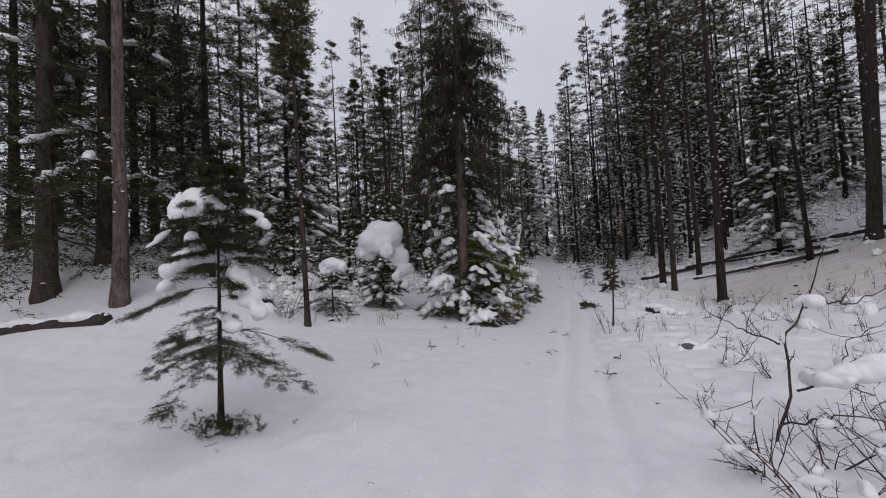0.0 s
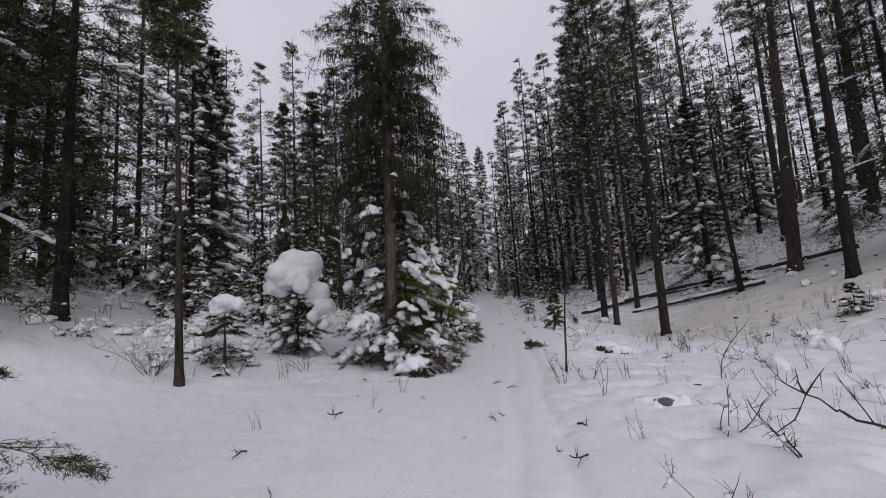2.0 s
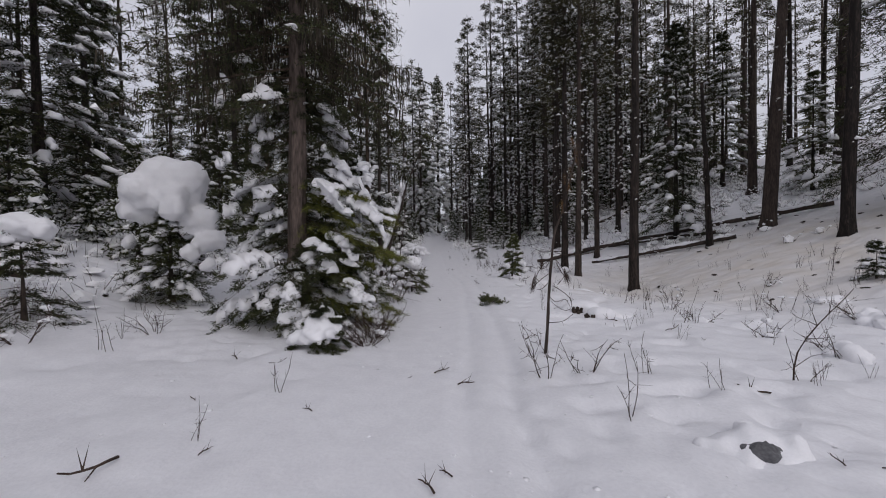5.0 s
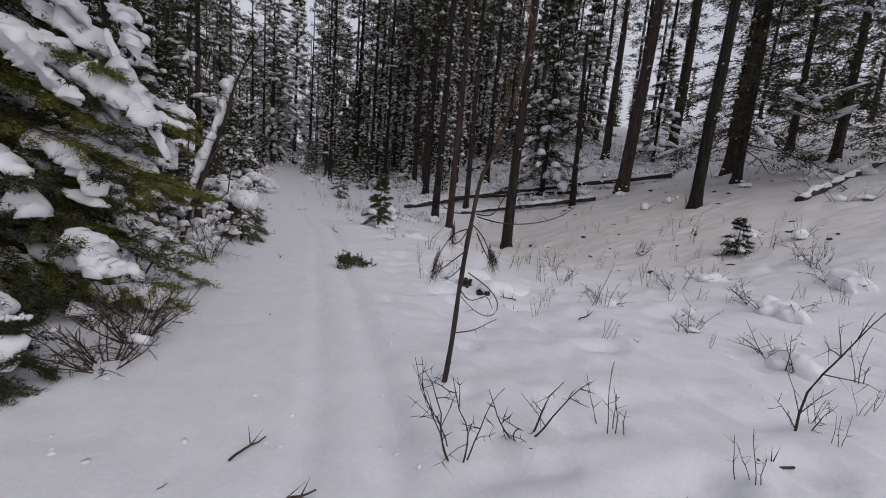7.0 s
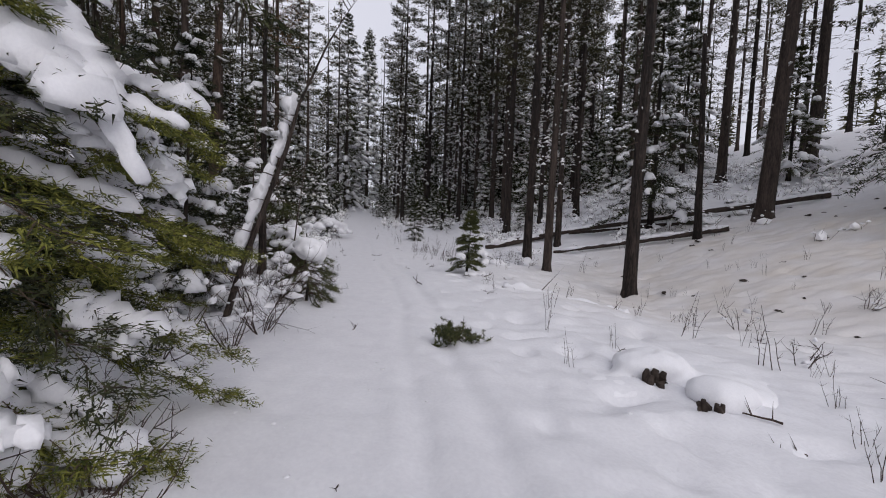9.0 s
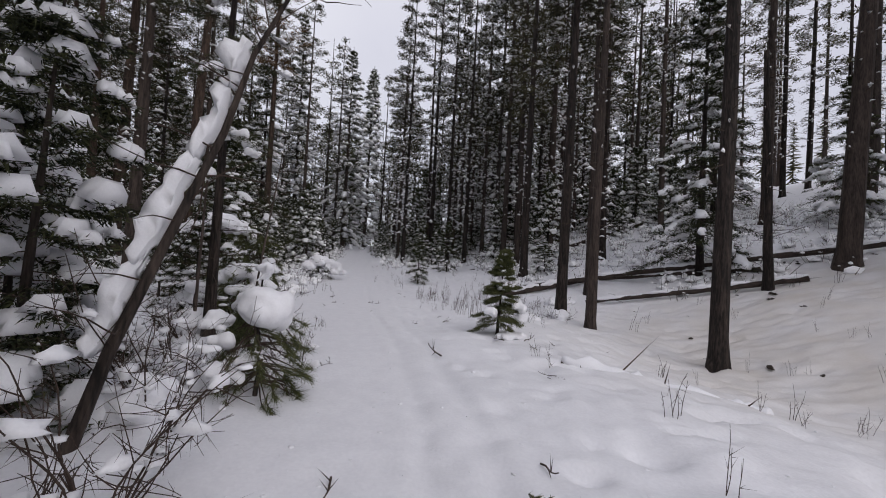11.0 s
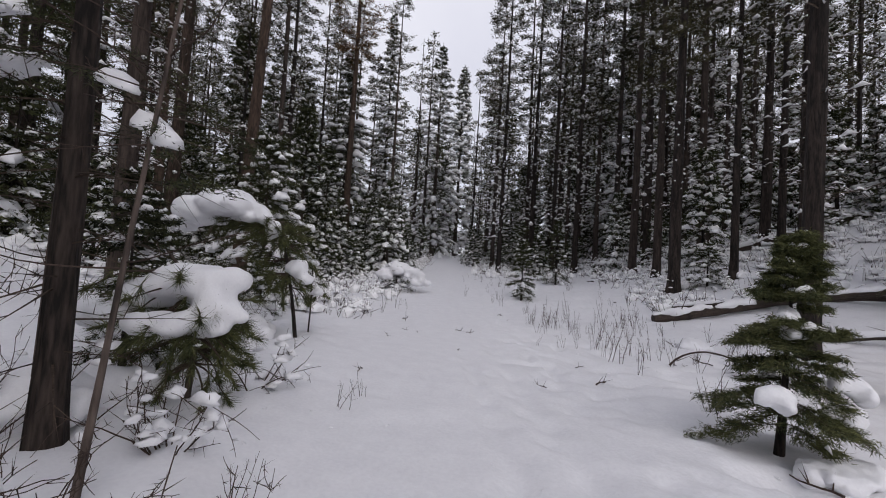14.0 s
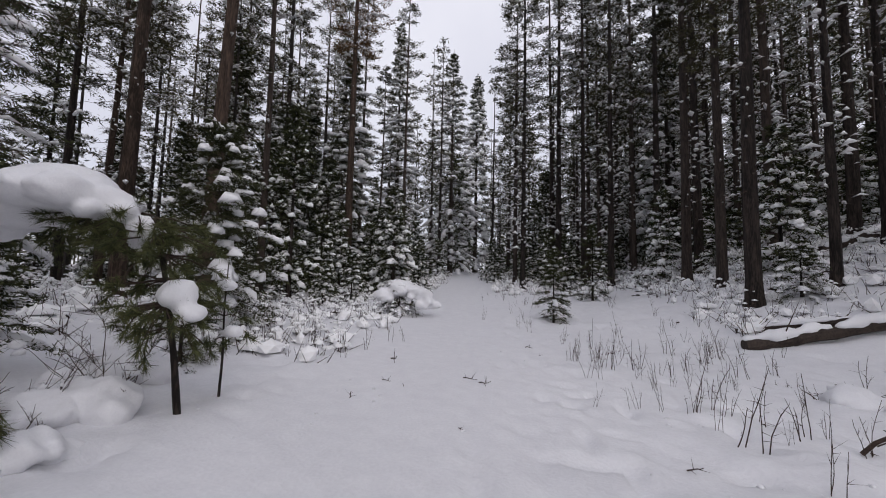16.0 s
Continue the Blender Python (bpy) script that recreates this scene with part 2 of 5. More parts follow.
def land(x, y):
    """The height of the snow."""
    x, y = np.asarray(x, float), np.asarray(y, float)
    off = x - trail_x(y)
    wild = (1 - np.exp(-((np.abs(off + 0.25) / 1.3) ** 4))) * np.interp(off, [2, 6], [1, 1.2])
    z = lay(x, y) + wild * (0.075 * swell(x, y, 2.6, 1) + 0.022 * swell(x, y, 0.8, 2) + 0.010 * swell(x, y, 0.4, 3))
    hum = np.clip(swell(x, y, 0.62, 7) - 0.45, 0, 1) * np.interp(np.abs(off), [1.2, 2.2], [0, 1])
    rough = np.interp(off, [-2.2, -1.3, 0.9, 1.7], [1, 0.12, 0.12, 1]) * np.where(off < 0, np.interp(y, [9, 13], [0.25, 1]), 1.0)
    z = z + 0.09 * hum * np.where(off < 0, np.interp(y, [9, 13], [0.3, 1]), 1.0) - 0.05 * (1 - wild) + 0.006 * swell(x, y, 0.45, 4) + 0.006 * swell(x, y, 0.2, 8) + 0.012 * swell(x, y, 1.6, 9)
    z = z - rough * (0.19 * np.clip(swell(x, y, 0.3, 12) - 0.42, 0, 1) + 0.05 * np.clip(swell(x, y, 0.7, 13) - 0.5, 0, 1)) + rough * 0.022 * swell(x, y, 0.17, 14)
    z = z - np.maximum(np.interp(y, [16, 20], [0.25, 0.5]), 0.25 + 0.75 * rough) * 0.16 * np.clip(swell(x + 0.3 * swell(x, y, 0.9, 15), y, 0.22, 16) - 0.62, 0, 1)
    # two worn ruts along the trail, soft at their rims
    worn = np.interp(y, [-5, 0, 7, 9.5, 12, 15, 18.8, 21.7, 24, 40], [1.8, 1.42, 1.04, 0.84, 0.84, 0.62, 0.43, 0.03, -0.4, -2.6]) + 0.03 * np.sin(y * 1.9)
    for gap, deep, w in ((0.0, 0.075, 0.10), (-0.52, 0.06, 0.085)):
        way_ = x - worn - gap
        z = z - deep * np.exp(-((way_ / w) ** 2)) * (0.75 + 0.25 * swell(x * 0 + 3, y, 0.35, 5)) * (0.7 + 0.3 * swell(x * 0 + 5, y, 1.9, 25)) * np.interp(y, [16, 20, 26], [1, 0.9, 0.3])
        z = z + 0.014 * np.exp(-(((np.abs(way_) - 2.1 * w) / 0.05) ** 2))
    step = np.mod(y, 0.66)
    for lag, dx in ((0.16, 0.30), (0.5, 0.06)):
        z = z - 0.05 * np.exp(-(((step - lag) / 0.12) ** 2) - ((off + dx - 0.85) / 0.075) ** 2) * (0.5 + 0.5 * np.sin(y * 0.9))
    return z


def at(x, y):
    return float(land(x, y))


def spread(edges):
    return np.concatenate([np.arange(a, b, s) for a, b, s in edges])


gx = spread(((-400, -60, 17), (-60, -16, 1.1), (-16, -6, 0.3), (-6, -2.6, 0.13), (-2.6, 4.2, 0.075), (4.2, 8, 0.14), (8, 20, 0.26), (20, 60, 1.0), (60, 401, 17)))
gy = spread(((-300, -20, 14), (-20, -1, 0.7), (-1, 1.5, 0.2), (1.5, 28, 0.085), (28, 42, 0.2), (42, 100, 0.9), (100, 501, 20)))
GX, GY = np.meshgrid(gx, gy)
gv = np.stack([GX, GY, land(GX, GY)], -1).reshape(-1, 3)
gi = (np.arange(len(gy) - 1)[:, None] * len(gx) + np.arange(len(gx) - 1)[None]).ravel()
ground_geo = Geo()
ground_geo.add(gv, np.concatenate([np.stack([gi, gi + 1, gi + len(gx)], -1), np.stack([gi + 1, gi + len(gx) + 1, gi + len(gx)], -1)]))
GROUND = material("snow_ground", (0.71, 0.71, 0.74), (0.81, 0.81, 0.835), 4.5, rough=0.7, bump=0.6, fine=30)


def litter(m):
    """Fallen needles and dust lie on the snow under the trees of the bank."""
    nt = m.node_tree
    bsdf = nt.nodes["Principled BSDF"]
    old = bsdf.inputs["Base Color"].links[0].from_socket
    co = nt.nodes.new("ShaderNodeTexCoord")
    far = nt.nodes.new("ShaderNodeVectorMath")
    far.operation = "DISTANCE"
    far.inputs[1].default_value = (10.5, 20.5, 0.8)
    nt.links.new(co.outputs["Object"], far.inputs[0])
    mask = nt.nodes.new("ShaderNodeMapRange")
    mask.interpolation_type = "SMOOTHSTEP"
    mask.inputs["From Min"].default_value, mask.inputs["From Max"].default_value = 10.0, 2.5
    mask.inputs["To Min"].default_value, mask.inputs["To Max"].default_value = 0.0, 0.8
    nt.links.new(far.outputs["Value"], mask.inputs["Value"])
    ns = nt.nodes.new("ShaderNodeTexNoise")
    ns.inputs["Scale"].default_value, ns.inputs["Detail"].default_value = 1.1, 8
    nt.links.new(co.outputs["Object"], ns.inputs["Vector"])
    mul = nt.nodes.new("ShaderNodeMath")
    mul.operation = "MULTIPLY"
    nt.links.new(mask.outputs[0], mul.inputs[0])
    nt.links.new(ns.outputs["Fac"], mul.inputs[1])
    mix = nt.nodes.new("ShaderNodeMix")
    mix.data_type = "RGBA"
    mix.inputs[7].default_value = (0.50, 0.42, 0.31, 1)
    nt.links.new(mul.outputs[0], mix.inputs[0])
    nt.links.new(old, mix.inputs[6])
    nt.links.new(mix.outputs[2], bsdf.inputs["Base Color"])


litter(GROUND)
tagged(new("ground", ground_geo.mesh("ground", GROUND, True)), "deep fresh snow with a trodden trail through forest", "ground", kind="structure")


# ---- conifers ----
def boughs(rng, count, z_low, z_top, length, shape, rise, droop, lean=(0, 0), top=None, arc=None):
    """Base, heading, length and curve of the boughs of a crown; shape: how the length falls off upwards."""
    u = np.sort(rng.random(count)) if top is None else np.full(count, top)
    z = z_low + (z_top - z_low) * u
    az = (np.arange(count) * 2.4 + rng.normal(0, 0.4, count)) if arc is None else rng.uniform(arc[0], arc[1], count)
    ln = length * shape(u) * rng.uniform(0.65, 1.15, count)
    base = np.stack([lean[0] * z, lean[1] * z, z], -1)
    return dict(u=u, base=base, az=az, ln=ln, rise=rise(u) + rng.normal(0, 0.08, count), droop=droop * rng.uniform(0.6, 1.3, count))


def along(b, s):
    """Places at the parts s of each bough."""
    out = np.stack([np.cos(b["az"]), np.sin(b["az"])], -1)[:, None] * (b["ln"][:, None] * s)[..., None]
    up = b["ln"][:, None] * (np.tan(b["rise"])[:, None] * s - b["droop"][:, None] * s**2 + 0.25 * b["droop"][:, None] * s**4)
    return np.concatenate([b["base"][:, None, :2] + out, (b["base"][:, 2:3] + up)[..., None]], -1)


def needles(geo, wood, rng, b, twigs, steps, per, size, width, twig=0.36, hang=0.25, start=0.15, bare=0.0, fuzz=0.0):
    """Twigs to both sides of each bough, set with needles. Returns where the twigs lie."""
    n = len(b["az"])
    s = np.sort(rng.uniform(start, 1.0, (n, twigs)), 1)
    p = along(b, s)
    hand = np.where(np.arange(twigs) % 2, 1.0, -1.0)[None] * rng.uniform(0.5, 1.1, (n, twigs))
    turn = b["az"][:, None] + hand
    ln = b["ln"][:, None] * twig * (1.15 - 0.75 * s) * rng.uniform(0.7, 1.2, (n, twigs)) + 0.03
    tilt = -hang * rng.uniform(0.4, 1.6, (n, twigs))
    d = unit(np.stack([np.cos(turn), np.sin(turn), tilt], -1))
    if wood is not None:
        sticks(wood, p, p + d * ln[..., None], 0.004 + 0.004 * ln.ravel())
    q = rng.random((n, twigs, steps, per))
    at_ = p[:, :, None, None] + d[:, :, None, None] * (ln[..., None, None] * (bare + (1 - bare) * q))[..., None]
    at_ = at_ + rng.normal(0, 1, at_.shape) * fuzz * np.array([1, 1, 0.6])
    way = d[:, :, None, None] + 0.75 * rng.normal(0, 1, q.shape + (3,)) * np.array([1, 1, 0.7])
    blades(geo, at_, way, size * rng.uniform(0.6, 1.3, q.size), width * rng.uniform(0.7, 1.3, q.size), rng)
    return p + d * (ln * 0.55)[..., None], ln, turn


def stems(wood, b, thick, parts=4):
    s = np.tile(np.linspace(0, 1, parts + 1), (len(b["az"]), 1))
    p = along(b, s)
    for k in range(parts):
        sticks(wood, p[:, k], p[:, k] + (p[:, k + 1] - p[:, k]) * 1.25, thick * (1 - k / parts) * b["ln"])


def bough_snow(geo, rng, b, chance, width, thick, level=1, at_parts=(0.35, 0.6, 0.85), pieces=3):
    """Broken pads of snow lying along the boughs."""
    n = len(b["az"])
    for s0 in at_parts:
        keep = rng.random(n) < chance
        for _ in range(pieces):
            some = keep & (rng.random(n) < 0.8)
            if not some.any():
                continue
            s = np.clip(rng.normal(s0, 0.08, n), 0.1, 1.02)[:, None]
            p = along(b, s)[some, 0]
            nxt = along(b, s + 0.05)[some, 0]
            slope = np.arctan2(nxt[:, 2] - p[:, 2], np.linalg.norm((nxt - p)[:, :2], axis=1))
            slope = np.clip(slope, -0.75, 0.4)
            ln = np.minimum(b["ln"][some], 1.5) * np.cos(slope)
            z = rng.uniform(0.35, 1.1, (len(p), 3))
            wide = np.maximum(ln * width * (1.1 - 0.5 * s0), 0.03)
            size = np.stack([ln * 0.13 * z[:, 0] + 0.03, wide * z[:, 1] * 0.8, thick * (0.45 + 0.5 * np.minimum(ln, 1.4)) * z[:, 2]], -1)
            side = rng.normal(0, 0.45, len(p)) * wide
            p = p + np.stack([-np.sin(b["az"][some]) * side, np.cos(b["az"][some]) * side, size[:, 2] * 0.3], -1)
            blobs(geo, p, size, b["az"][some] + rng.normal(0, 0.5, len(p)), rng, level, 0.13, slope, 0.6)


def dusting(geo, rng, p, ln, turn, chance, wide):
    """Small caps of snow on single twigs."""
    p, ln, turn = p.reshape(-1, 3), ln.ravel(), turn.ravel()
    keep = rng.random(len(p)) < chance
    p, ln, turn = p[keep] + [0, 0, 0.02], ln[keep], turn[keep]
    z = rng.uniform(0.5, 1.2, (len(p), 3)) * (0.6 + 0.9 * rng.random((len(p), 1)) ** 3)
    size = np.stack([np.minimum(ln * 0.42, 2.2 * wide) * z[:, 0], wide * z[:, 1], wide * 0.8 * z[:, 2]], -1)
    v, f = ICO[0]
    w = v[None] * (1 + rng.normal(0, 0.15, (len(p), 6, 1)))
    w[..., 2] = np.where(w[..., 2] < 0, w[..., 2] * 0.45, w[..., 2])
    w = w * size[:, None]
    w[..., 2] -= np.abs(w[..., 0]) * 0.3
    cy, sy = np.cos(turn)[:, None], np.sin(turn)[:, None]
    w = np.stack([w[..., 0] * cy - w[..., 1] * sy, w[..., 0] * sy + w[..., 1] * cy, w[..., 2]], -1) + p[:, None]
    geo.add(w, f[None] + np.arange(len(p))[:, None, None] * 6)


def sweep(geo, rng, c, side, wide, thick, sides=8, rough=0.11):
    """A lumpy band of snow draped along the places c; side: across it."""
    n = len(c)
    t = np.linspace(0, 1, n)
    wave = 1 + 0.24 * np.sin(t * rng.uniform(7, 15) + rng.uniform(0, 6.28)) + 0.12 * np.sin(t * rng.uniform(20, 40)) + rng.normal(0, 0.08, n)
    prof = np.clip(np.sin(np.pi * (0.03 + 0.94 * t)), 0.02, 1) ** 0.36 * wave
    ang = np.arange(sides) * 2 * np.pi / sides
    lump = rng.normal(0, rough, (n, sides))
    if n > 12:
        lump = 2.2 * (lump + np.roll(lump, 1, 0) + np.roll(lump, 1, 1) + np.roll(lump, (1, 1), (0, 1))) / 4
    r = prof[:, None] * (1 + lump)
    across, up = np.cos(ang)[None] * r * wide, np.sin(ang)[None] * r * thick
    up = np.where(up < 0, up * 0.4, up) - 0.45 * thick * np.cos(ang)[None] ** 2 * prof[:, None] + 0.35 * thick
    side = np.asarray(side, float)
    c = c + side * (0.16 * wide * (rng.normal(0, 0.6, (n, 1)) + 1.6 * np.sin(t * 9 + rng.uniform(0, 6))[:, None]))
    way_ = unit(np.gradient(c, axis=0))
    tall = unit(np.array([[0, 0, 1.0]]) - 0.97 * way_[:, 2:3] * way_)
    ring = c[:, None] + across[..., None] * side + up[..., None] * tall[:, None]
    i = np.arange(n - 1)[:, None] * sides + np.arange(sides)[None]
    j = np.arange(n - 1)[:, None] * sides + (np.arange(sides)[None] + 1) % sides
    k = np.arange(sides)
    last = (n - 1) * sides
    tris = np.concatenate([np.stack([i, j, i + sides], -1).reshape(-1, 3), np.stack([j, j + sides, i + sides], -1).reshape(-1, 3), np.stack([(k + 1) % sides, k, np.full(sides, n * sides)], -1), np.stack([k + last, (k + 1) % sides + last, np.full(sides, n * sides + 1)], -1)])
    geo.add(np.concatenate([ring.reshape(-1, 3), ring[:1].mean(1), ring[-1:].mean(1)]), tris)


def pad(geo, rng, one, s0, s1, wide, thick, n=8, sides=8):
    """One pad of snow draped over a stretch of a bough."""
    az = one["az"][0]
    sweep(geo, rng, along(one, np.linspace(s0, s1, n)[None])[0], (-np.sin(az), np.cos(az), 0), wide, thick, sides)


def pads(geo, rng, b, chance, wide, thick, n=5, sides=6, reach=(0.22, 0.5), tries=2):
    """Pads of snow on many boughs, up to so many on each."""
    for k in range(len(b["az"])):
        one = one_bough(b, k)
        for _ in range(tries):
            if rng.random() < chance:
                s0 = rng.uniform(0.2, 0.85)
                s1 = min(1.04, s0 + rng.uniform(*reach))
                size = rng.uniform(0.6, 1.3) * (0.35 + 0.65 * min(1.0, one["ln"][0] / 1.3))
                pad(geo, rng, one, s0, s1, wide * size, thick * size, n, sides)


def trunk_geo(rng, h, r, lean=(0, 0), sides=9, parts=12, bend=0.02, tip=0.12, flare=1.35):
    geo = Geo()
    z = np.concatenate([[-0.25, 0.0, 0.25], np.linspace(0.7, h, parts)])
    side = np.cumsum(rng.normal(0, bend, (len(z), 2)), 0) * np.clip(z / 4, 0, 1)[:, None]
    rad = r * (1 - (1 - tip) * np.clip(z / h, 0, 1) ** 0.9)
    rad[:3] *= [flare, flare * 0.97, 1.12]
    tube(geo, np.c_[lean[0] * z + side[:, 0] * 0.5, lean[1] * z + side[:, 1] * 0.5, z], rad, sides, 0.05, rng)
    return geo


def dead_branches(geo, rng, z0, z1, count, length, thick=0.012, lean=(0, 0), drop=0.15):
    """Thin bare branches low on a trunk, each with side twigs."""
    z = rng.uniform(z0, z1, count)
    az = rng.uniform(0, 6.28, count)
    ln = length * rng.uniform(0.3, 1.0, count)
    d = unit(np.stack([np.cos(az), np.sin(az), rng.normal(-drop, 0.2, count)], -1))
    a = np.stack([lean[0] * z, lean[1] * z, z], -1)
    sticks(geo, a, a + d * ln[:, None], thick * (0.4 + 0.6 * ln / length))
    for _ in range(3):
        s = rng.uniform(0.35, 0.9, count)[:, None]
        e = unit(d + rng.normal(0, 0.55, (count, 3)))
        sticks(geo, a + d * ln[:, None] * s, a + d * ln[:, None] * s + e * (ln * 0.35)[:, None], thick * 0.45)
    return a + d * (ln * 0.6)[:, None], ln, az


def pine_shape(u):
    return np.sin(np.pi * (0.18 + 0.80 * u)) ** 0.7


def fir_shape(u):
    return (1 - u) ** 0.75 + 0.06


def pine(name, seed, h, r, crown, length, label, fine=0, lean=(0, 0), bark=None, leaf=None, snow=0.35, dead=40, group="tall pines of the forest"):
    """A tall straight pine with a bare lower trunk and an open crown; fine: -1 far off, 0 in the forest, 1 near."""
    rng = np.random.default_rng(seed)
    ob = thing(name, 0, 0, 0, label, "tree", group)
    part("trunk", trunk_geo(rng, h, r, lean, (5, 6, 10)[fine + 1], (5, 8, 12)[fine + 1]), bark or BARK, ob)
    wood, leaves, white = Geo(), Geo(), Geo()
    twp = dead_branches(wood, rng, h * 0.12, h * crown * 1.1, dead, 1.1, 0.016, lean)
    b = boughs(rng, (36, 58, 84)[fine + 1], h * crown, h * 0.985, length, pine_shape, lambda u: 0.05 + 0.5 * u, 0.25, lean)
    stems(wood, b, 0.012, 1 if fine < 1 else 2)
    tw, st, pe, nl, nw, fz = ((4, 3, 3, 0.27, 0.10, 0.16), (6, 5, 3, 0.18, 0.055, 0.11), (9, 7, 3, 0.15, 0.034, 0.08))[fine + 1]
    p, ln, tu = needles(leaves, wood if fine > 0 else None, rng, b, tw, st, pe, nl, nw, 0.42, 0.0, 0.3, 0.0, fz)
    if fine >= 0:
        bough_snow(white, rng, b, snow, 0.15, 0.09, fine, (0.55, 0.85), 2)
    dusting(white, rng, p, ln, tu, min(1.0, snow * 0.95), (0.21, 0.12, 0.085)[fine + 1])
    dusting(white, rng, twp[0], twp[1], twp[2], 1.0, 0.105 if fine < 1 else 0.06)
    part("branchwork", wood, DEADTWIG, ob, "thin bare dead branches", kind="stuff")
    part("crown", leaves, leaf or PNEEDLE, ob, "dark green needle tufts", kind="stuff")
    part("snow", white, FLECK, ob, "snow lying on the boughs", True, kind="stuff")
    return ob


def one_bough(b, k):
    return {key: value[k:k + 1] for key, value in b.items()}


def bough_parts(ob, rng, b, leaf, snow, tw, st, nl, nw, spread_, fuzz, thick=0.07, chance=1.0):
    """Each bough as a part of its own, with its needles and its snow."""
    for k in range(len(b["az"])):
        one = one_bough(b, k)
        wood, leaves, white = Geo(), Geo(), Geo()
        stems(wood, one, 0.011, 5)
        p, ln, tu = needles(leaves, wood, rng, one, tw, st, 3, nl, nw, spread_, 0.3, 0.1, 0.0, fuzz)
        bo = part("bough", wood, DEADTWIG, ob)
        part("needles", leaves, leaf, bo, kind="stuff")
        if rng.random() < chance:
            pads(white, rng, one, snow, thick * 1.45, thick, 10, 9, (0.12, 0.34), 3)
            dusting(white, rng, p, ln, tu, snow * 0.3, 0.028)
            if white.n:
                part("snow", white, SNOW, bo, "broken pads of snow on the bough", True, "stuff")


def fir(name, seed, h, r, low, length, label, fine=0, lean=(0, 0), leaf=None, snow=0.5, count=90, droop=0.45, group="snowy firs of the forest", spread_=0.36, thick=0.0, dense=44):
    """A fir or spruce with boughs down to the snow; fine: -1 far off, 0 forest, 1 middle, 2 close."""
    rng = np.random.default_rng(seed)
    ob = thing(name, 0, 0, 0, label, "tree", group)
    part("trunk", trunk_geo(rng, h, r, lean, 7 + fine, 5 if fine < 1 else 12, bend=0.008, tip=0.06), BARK, ob)
    b = boughs(rng, count, low, h * 0.98, length, fir_shape, lambda u: -0.12 + 0.75 * u, droop, lean)
    if fine == 2:
        bough_parts(ob, rng, b, leaf or NEEDLE, snow, 15, dense, 0.042, 0.0065, spread_, 0.022)
        return ob
    wood, leaves, white = Geo(), Geo(), Geo()
    stems(wood, b, 0.011, 3 if fine > 0 else 1)
    tw, st, pe, nl, nw, fz = ((4, 2, 2, 0.42, 0.13, 0.16), (6, 3, 3, 0.26, 0.07, 0.10), (10, 8, 3, 0.11, 0.024, 0.05))[fine + 1]
    k = min(1.3, 0.45 + h / 14)
    p, ln, tu = needles(leaves, wood if fine > 0 else None, rng, b, tw, st, pe, nl * k, nw * k, spread_, 0.3, 0.1, 0.0, fz * k)
    deep = thick or (0.11 if h > 4 else 0.09)
    if fine > 0:
        pads(white, rng, b, min(1.0, snow * 0.9), deep * 1.25, deep)
    else:
        pads(white, rng, b, min(1.0, snow * 1.2), deep * 1.8, deep * 1.35, 4, 5, (0.2, 0.45))
    dusting(white, rng, p, ln, tu, min(1.0, snow * (0.9 if fine < 1 else 0.6)), (0.14 if h > 4 else 0.095) if fine < 1 else 0.045)
    part("branchwork", wood, DEADTWIG, ob, kind="stuff")
    part("crown", leaves, leaf or NEEDLE, ob, "dark green needles", kind="stuff")
    part("snow", white, FLECK if fine < 1 else SNOW, ob, "white pads of snow on the boughs", True, "stuff")
    return ob


def stand(ob, x, y, size=1.0, turn=0.0, sink=0.05, first=[]):
    """Stands a built tree, or a copy of it once it stands, on the snow."""
    m = pose(x, y, at(x, y) - sink, 0, 0, turn) @ Matrix.Scale(size, 4)
    if ob.name in first:
        return copy_thing(ob, m)
    first.append(ob.name)
    ob.matrix_basis = m
    return ob


# tall pines standing near the trail: x, y, radius, height, crown start, lean in x
NEAR_PINES = (
    (6.26, 21.45, 0.185, 24, 0.50, 0.012), (4.51, 25.63, 0.17, 22, 0.42, 0.010), (4.85, 24.32, 0.145, 21, 0.45, 0.012),
    (7.06, 29.4, 0.15, 22, 0.40, 0.0), (13.42, 25.1, 0.31, 28, 0.42, 0.055), (12.15, 19.52, 0.20, 23, 0.52, 0.02),
    (17.42, 23.29, 0.23, 25, 0.45, 0.03), (16.8, 31.7, 0.26, 25, 0.42, 0.01), (20.6, 30.4, 0.30, 27, 0.4, 0.02),
    (10.3, 35.7, 0.15, 22, 0.38, 0.0), (5.58, 38.16, 0.19, 23, 0.36, 0.0), (5.9, 36.1, 0.18, 22, 0.36, 0.0),
    (5.6, 33.6, 0.21, 24, 0.34, 0.01), (11.3, 38.4, 0.22, 24, 0.34, 0.0),
)
for k, (x, y, r, h, crown, lean) in enumerate(NEAR_PINES):
    stand(pine("pine", 100 + k, h, r, crown, 1.5, "tall dark pine with a bare lower trunk in snow", 1, (lean, 0.0), dead=50, group="tall pines by the trail"), x, y)
# rust-barked old trees beyond the young growth
OLD_TREES = ((-9.4, 31.1, 0.25, 25, 0.45, 0.04), (-11.7, 30.5, 0.24, 25, 0.42, 0.02), (-17.0, 34.2, 0.17, 21, 0.4, 0.03), (-14.5, 33, 0.2, 22, 0.4, 0.0), (-9.4, 40.5, 0.24, 24, 0.52, 0.0))
for k, (x, y, r, h, crown, lean) in enumerate(OLD_TREES):
    stand(pine("old_larch", 140 + k, h, r, crown, 1.7, "old rust-barked conifer with brownish needles in snow", 1, (lean, 0.0), RUST, BROWN if k in (0, 4) else PNEEDLE, dead=70, group="old rust-barked trees"), x, y)
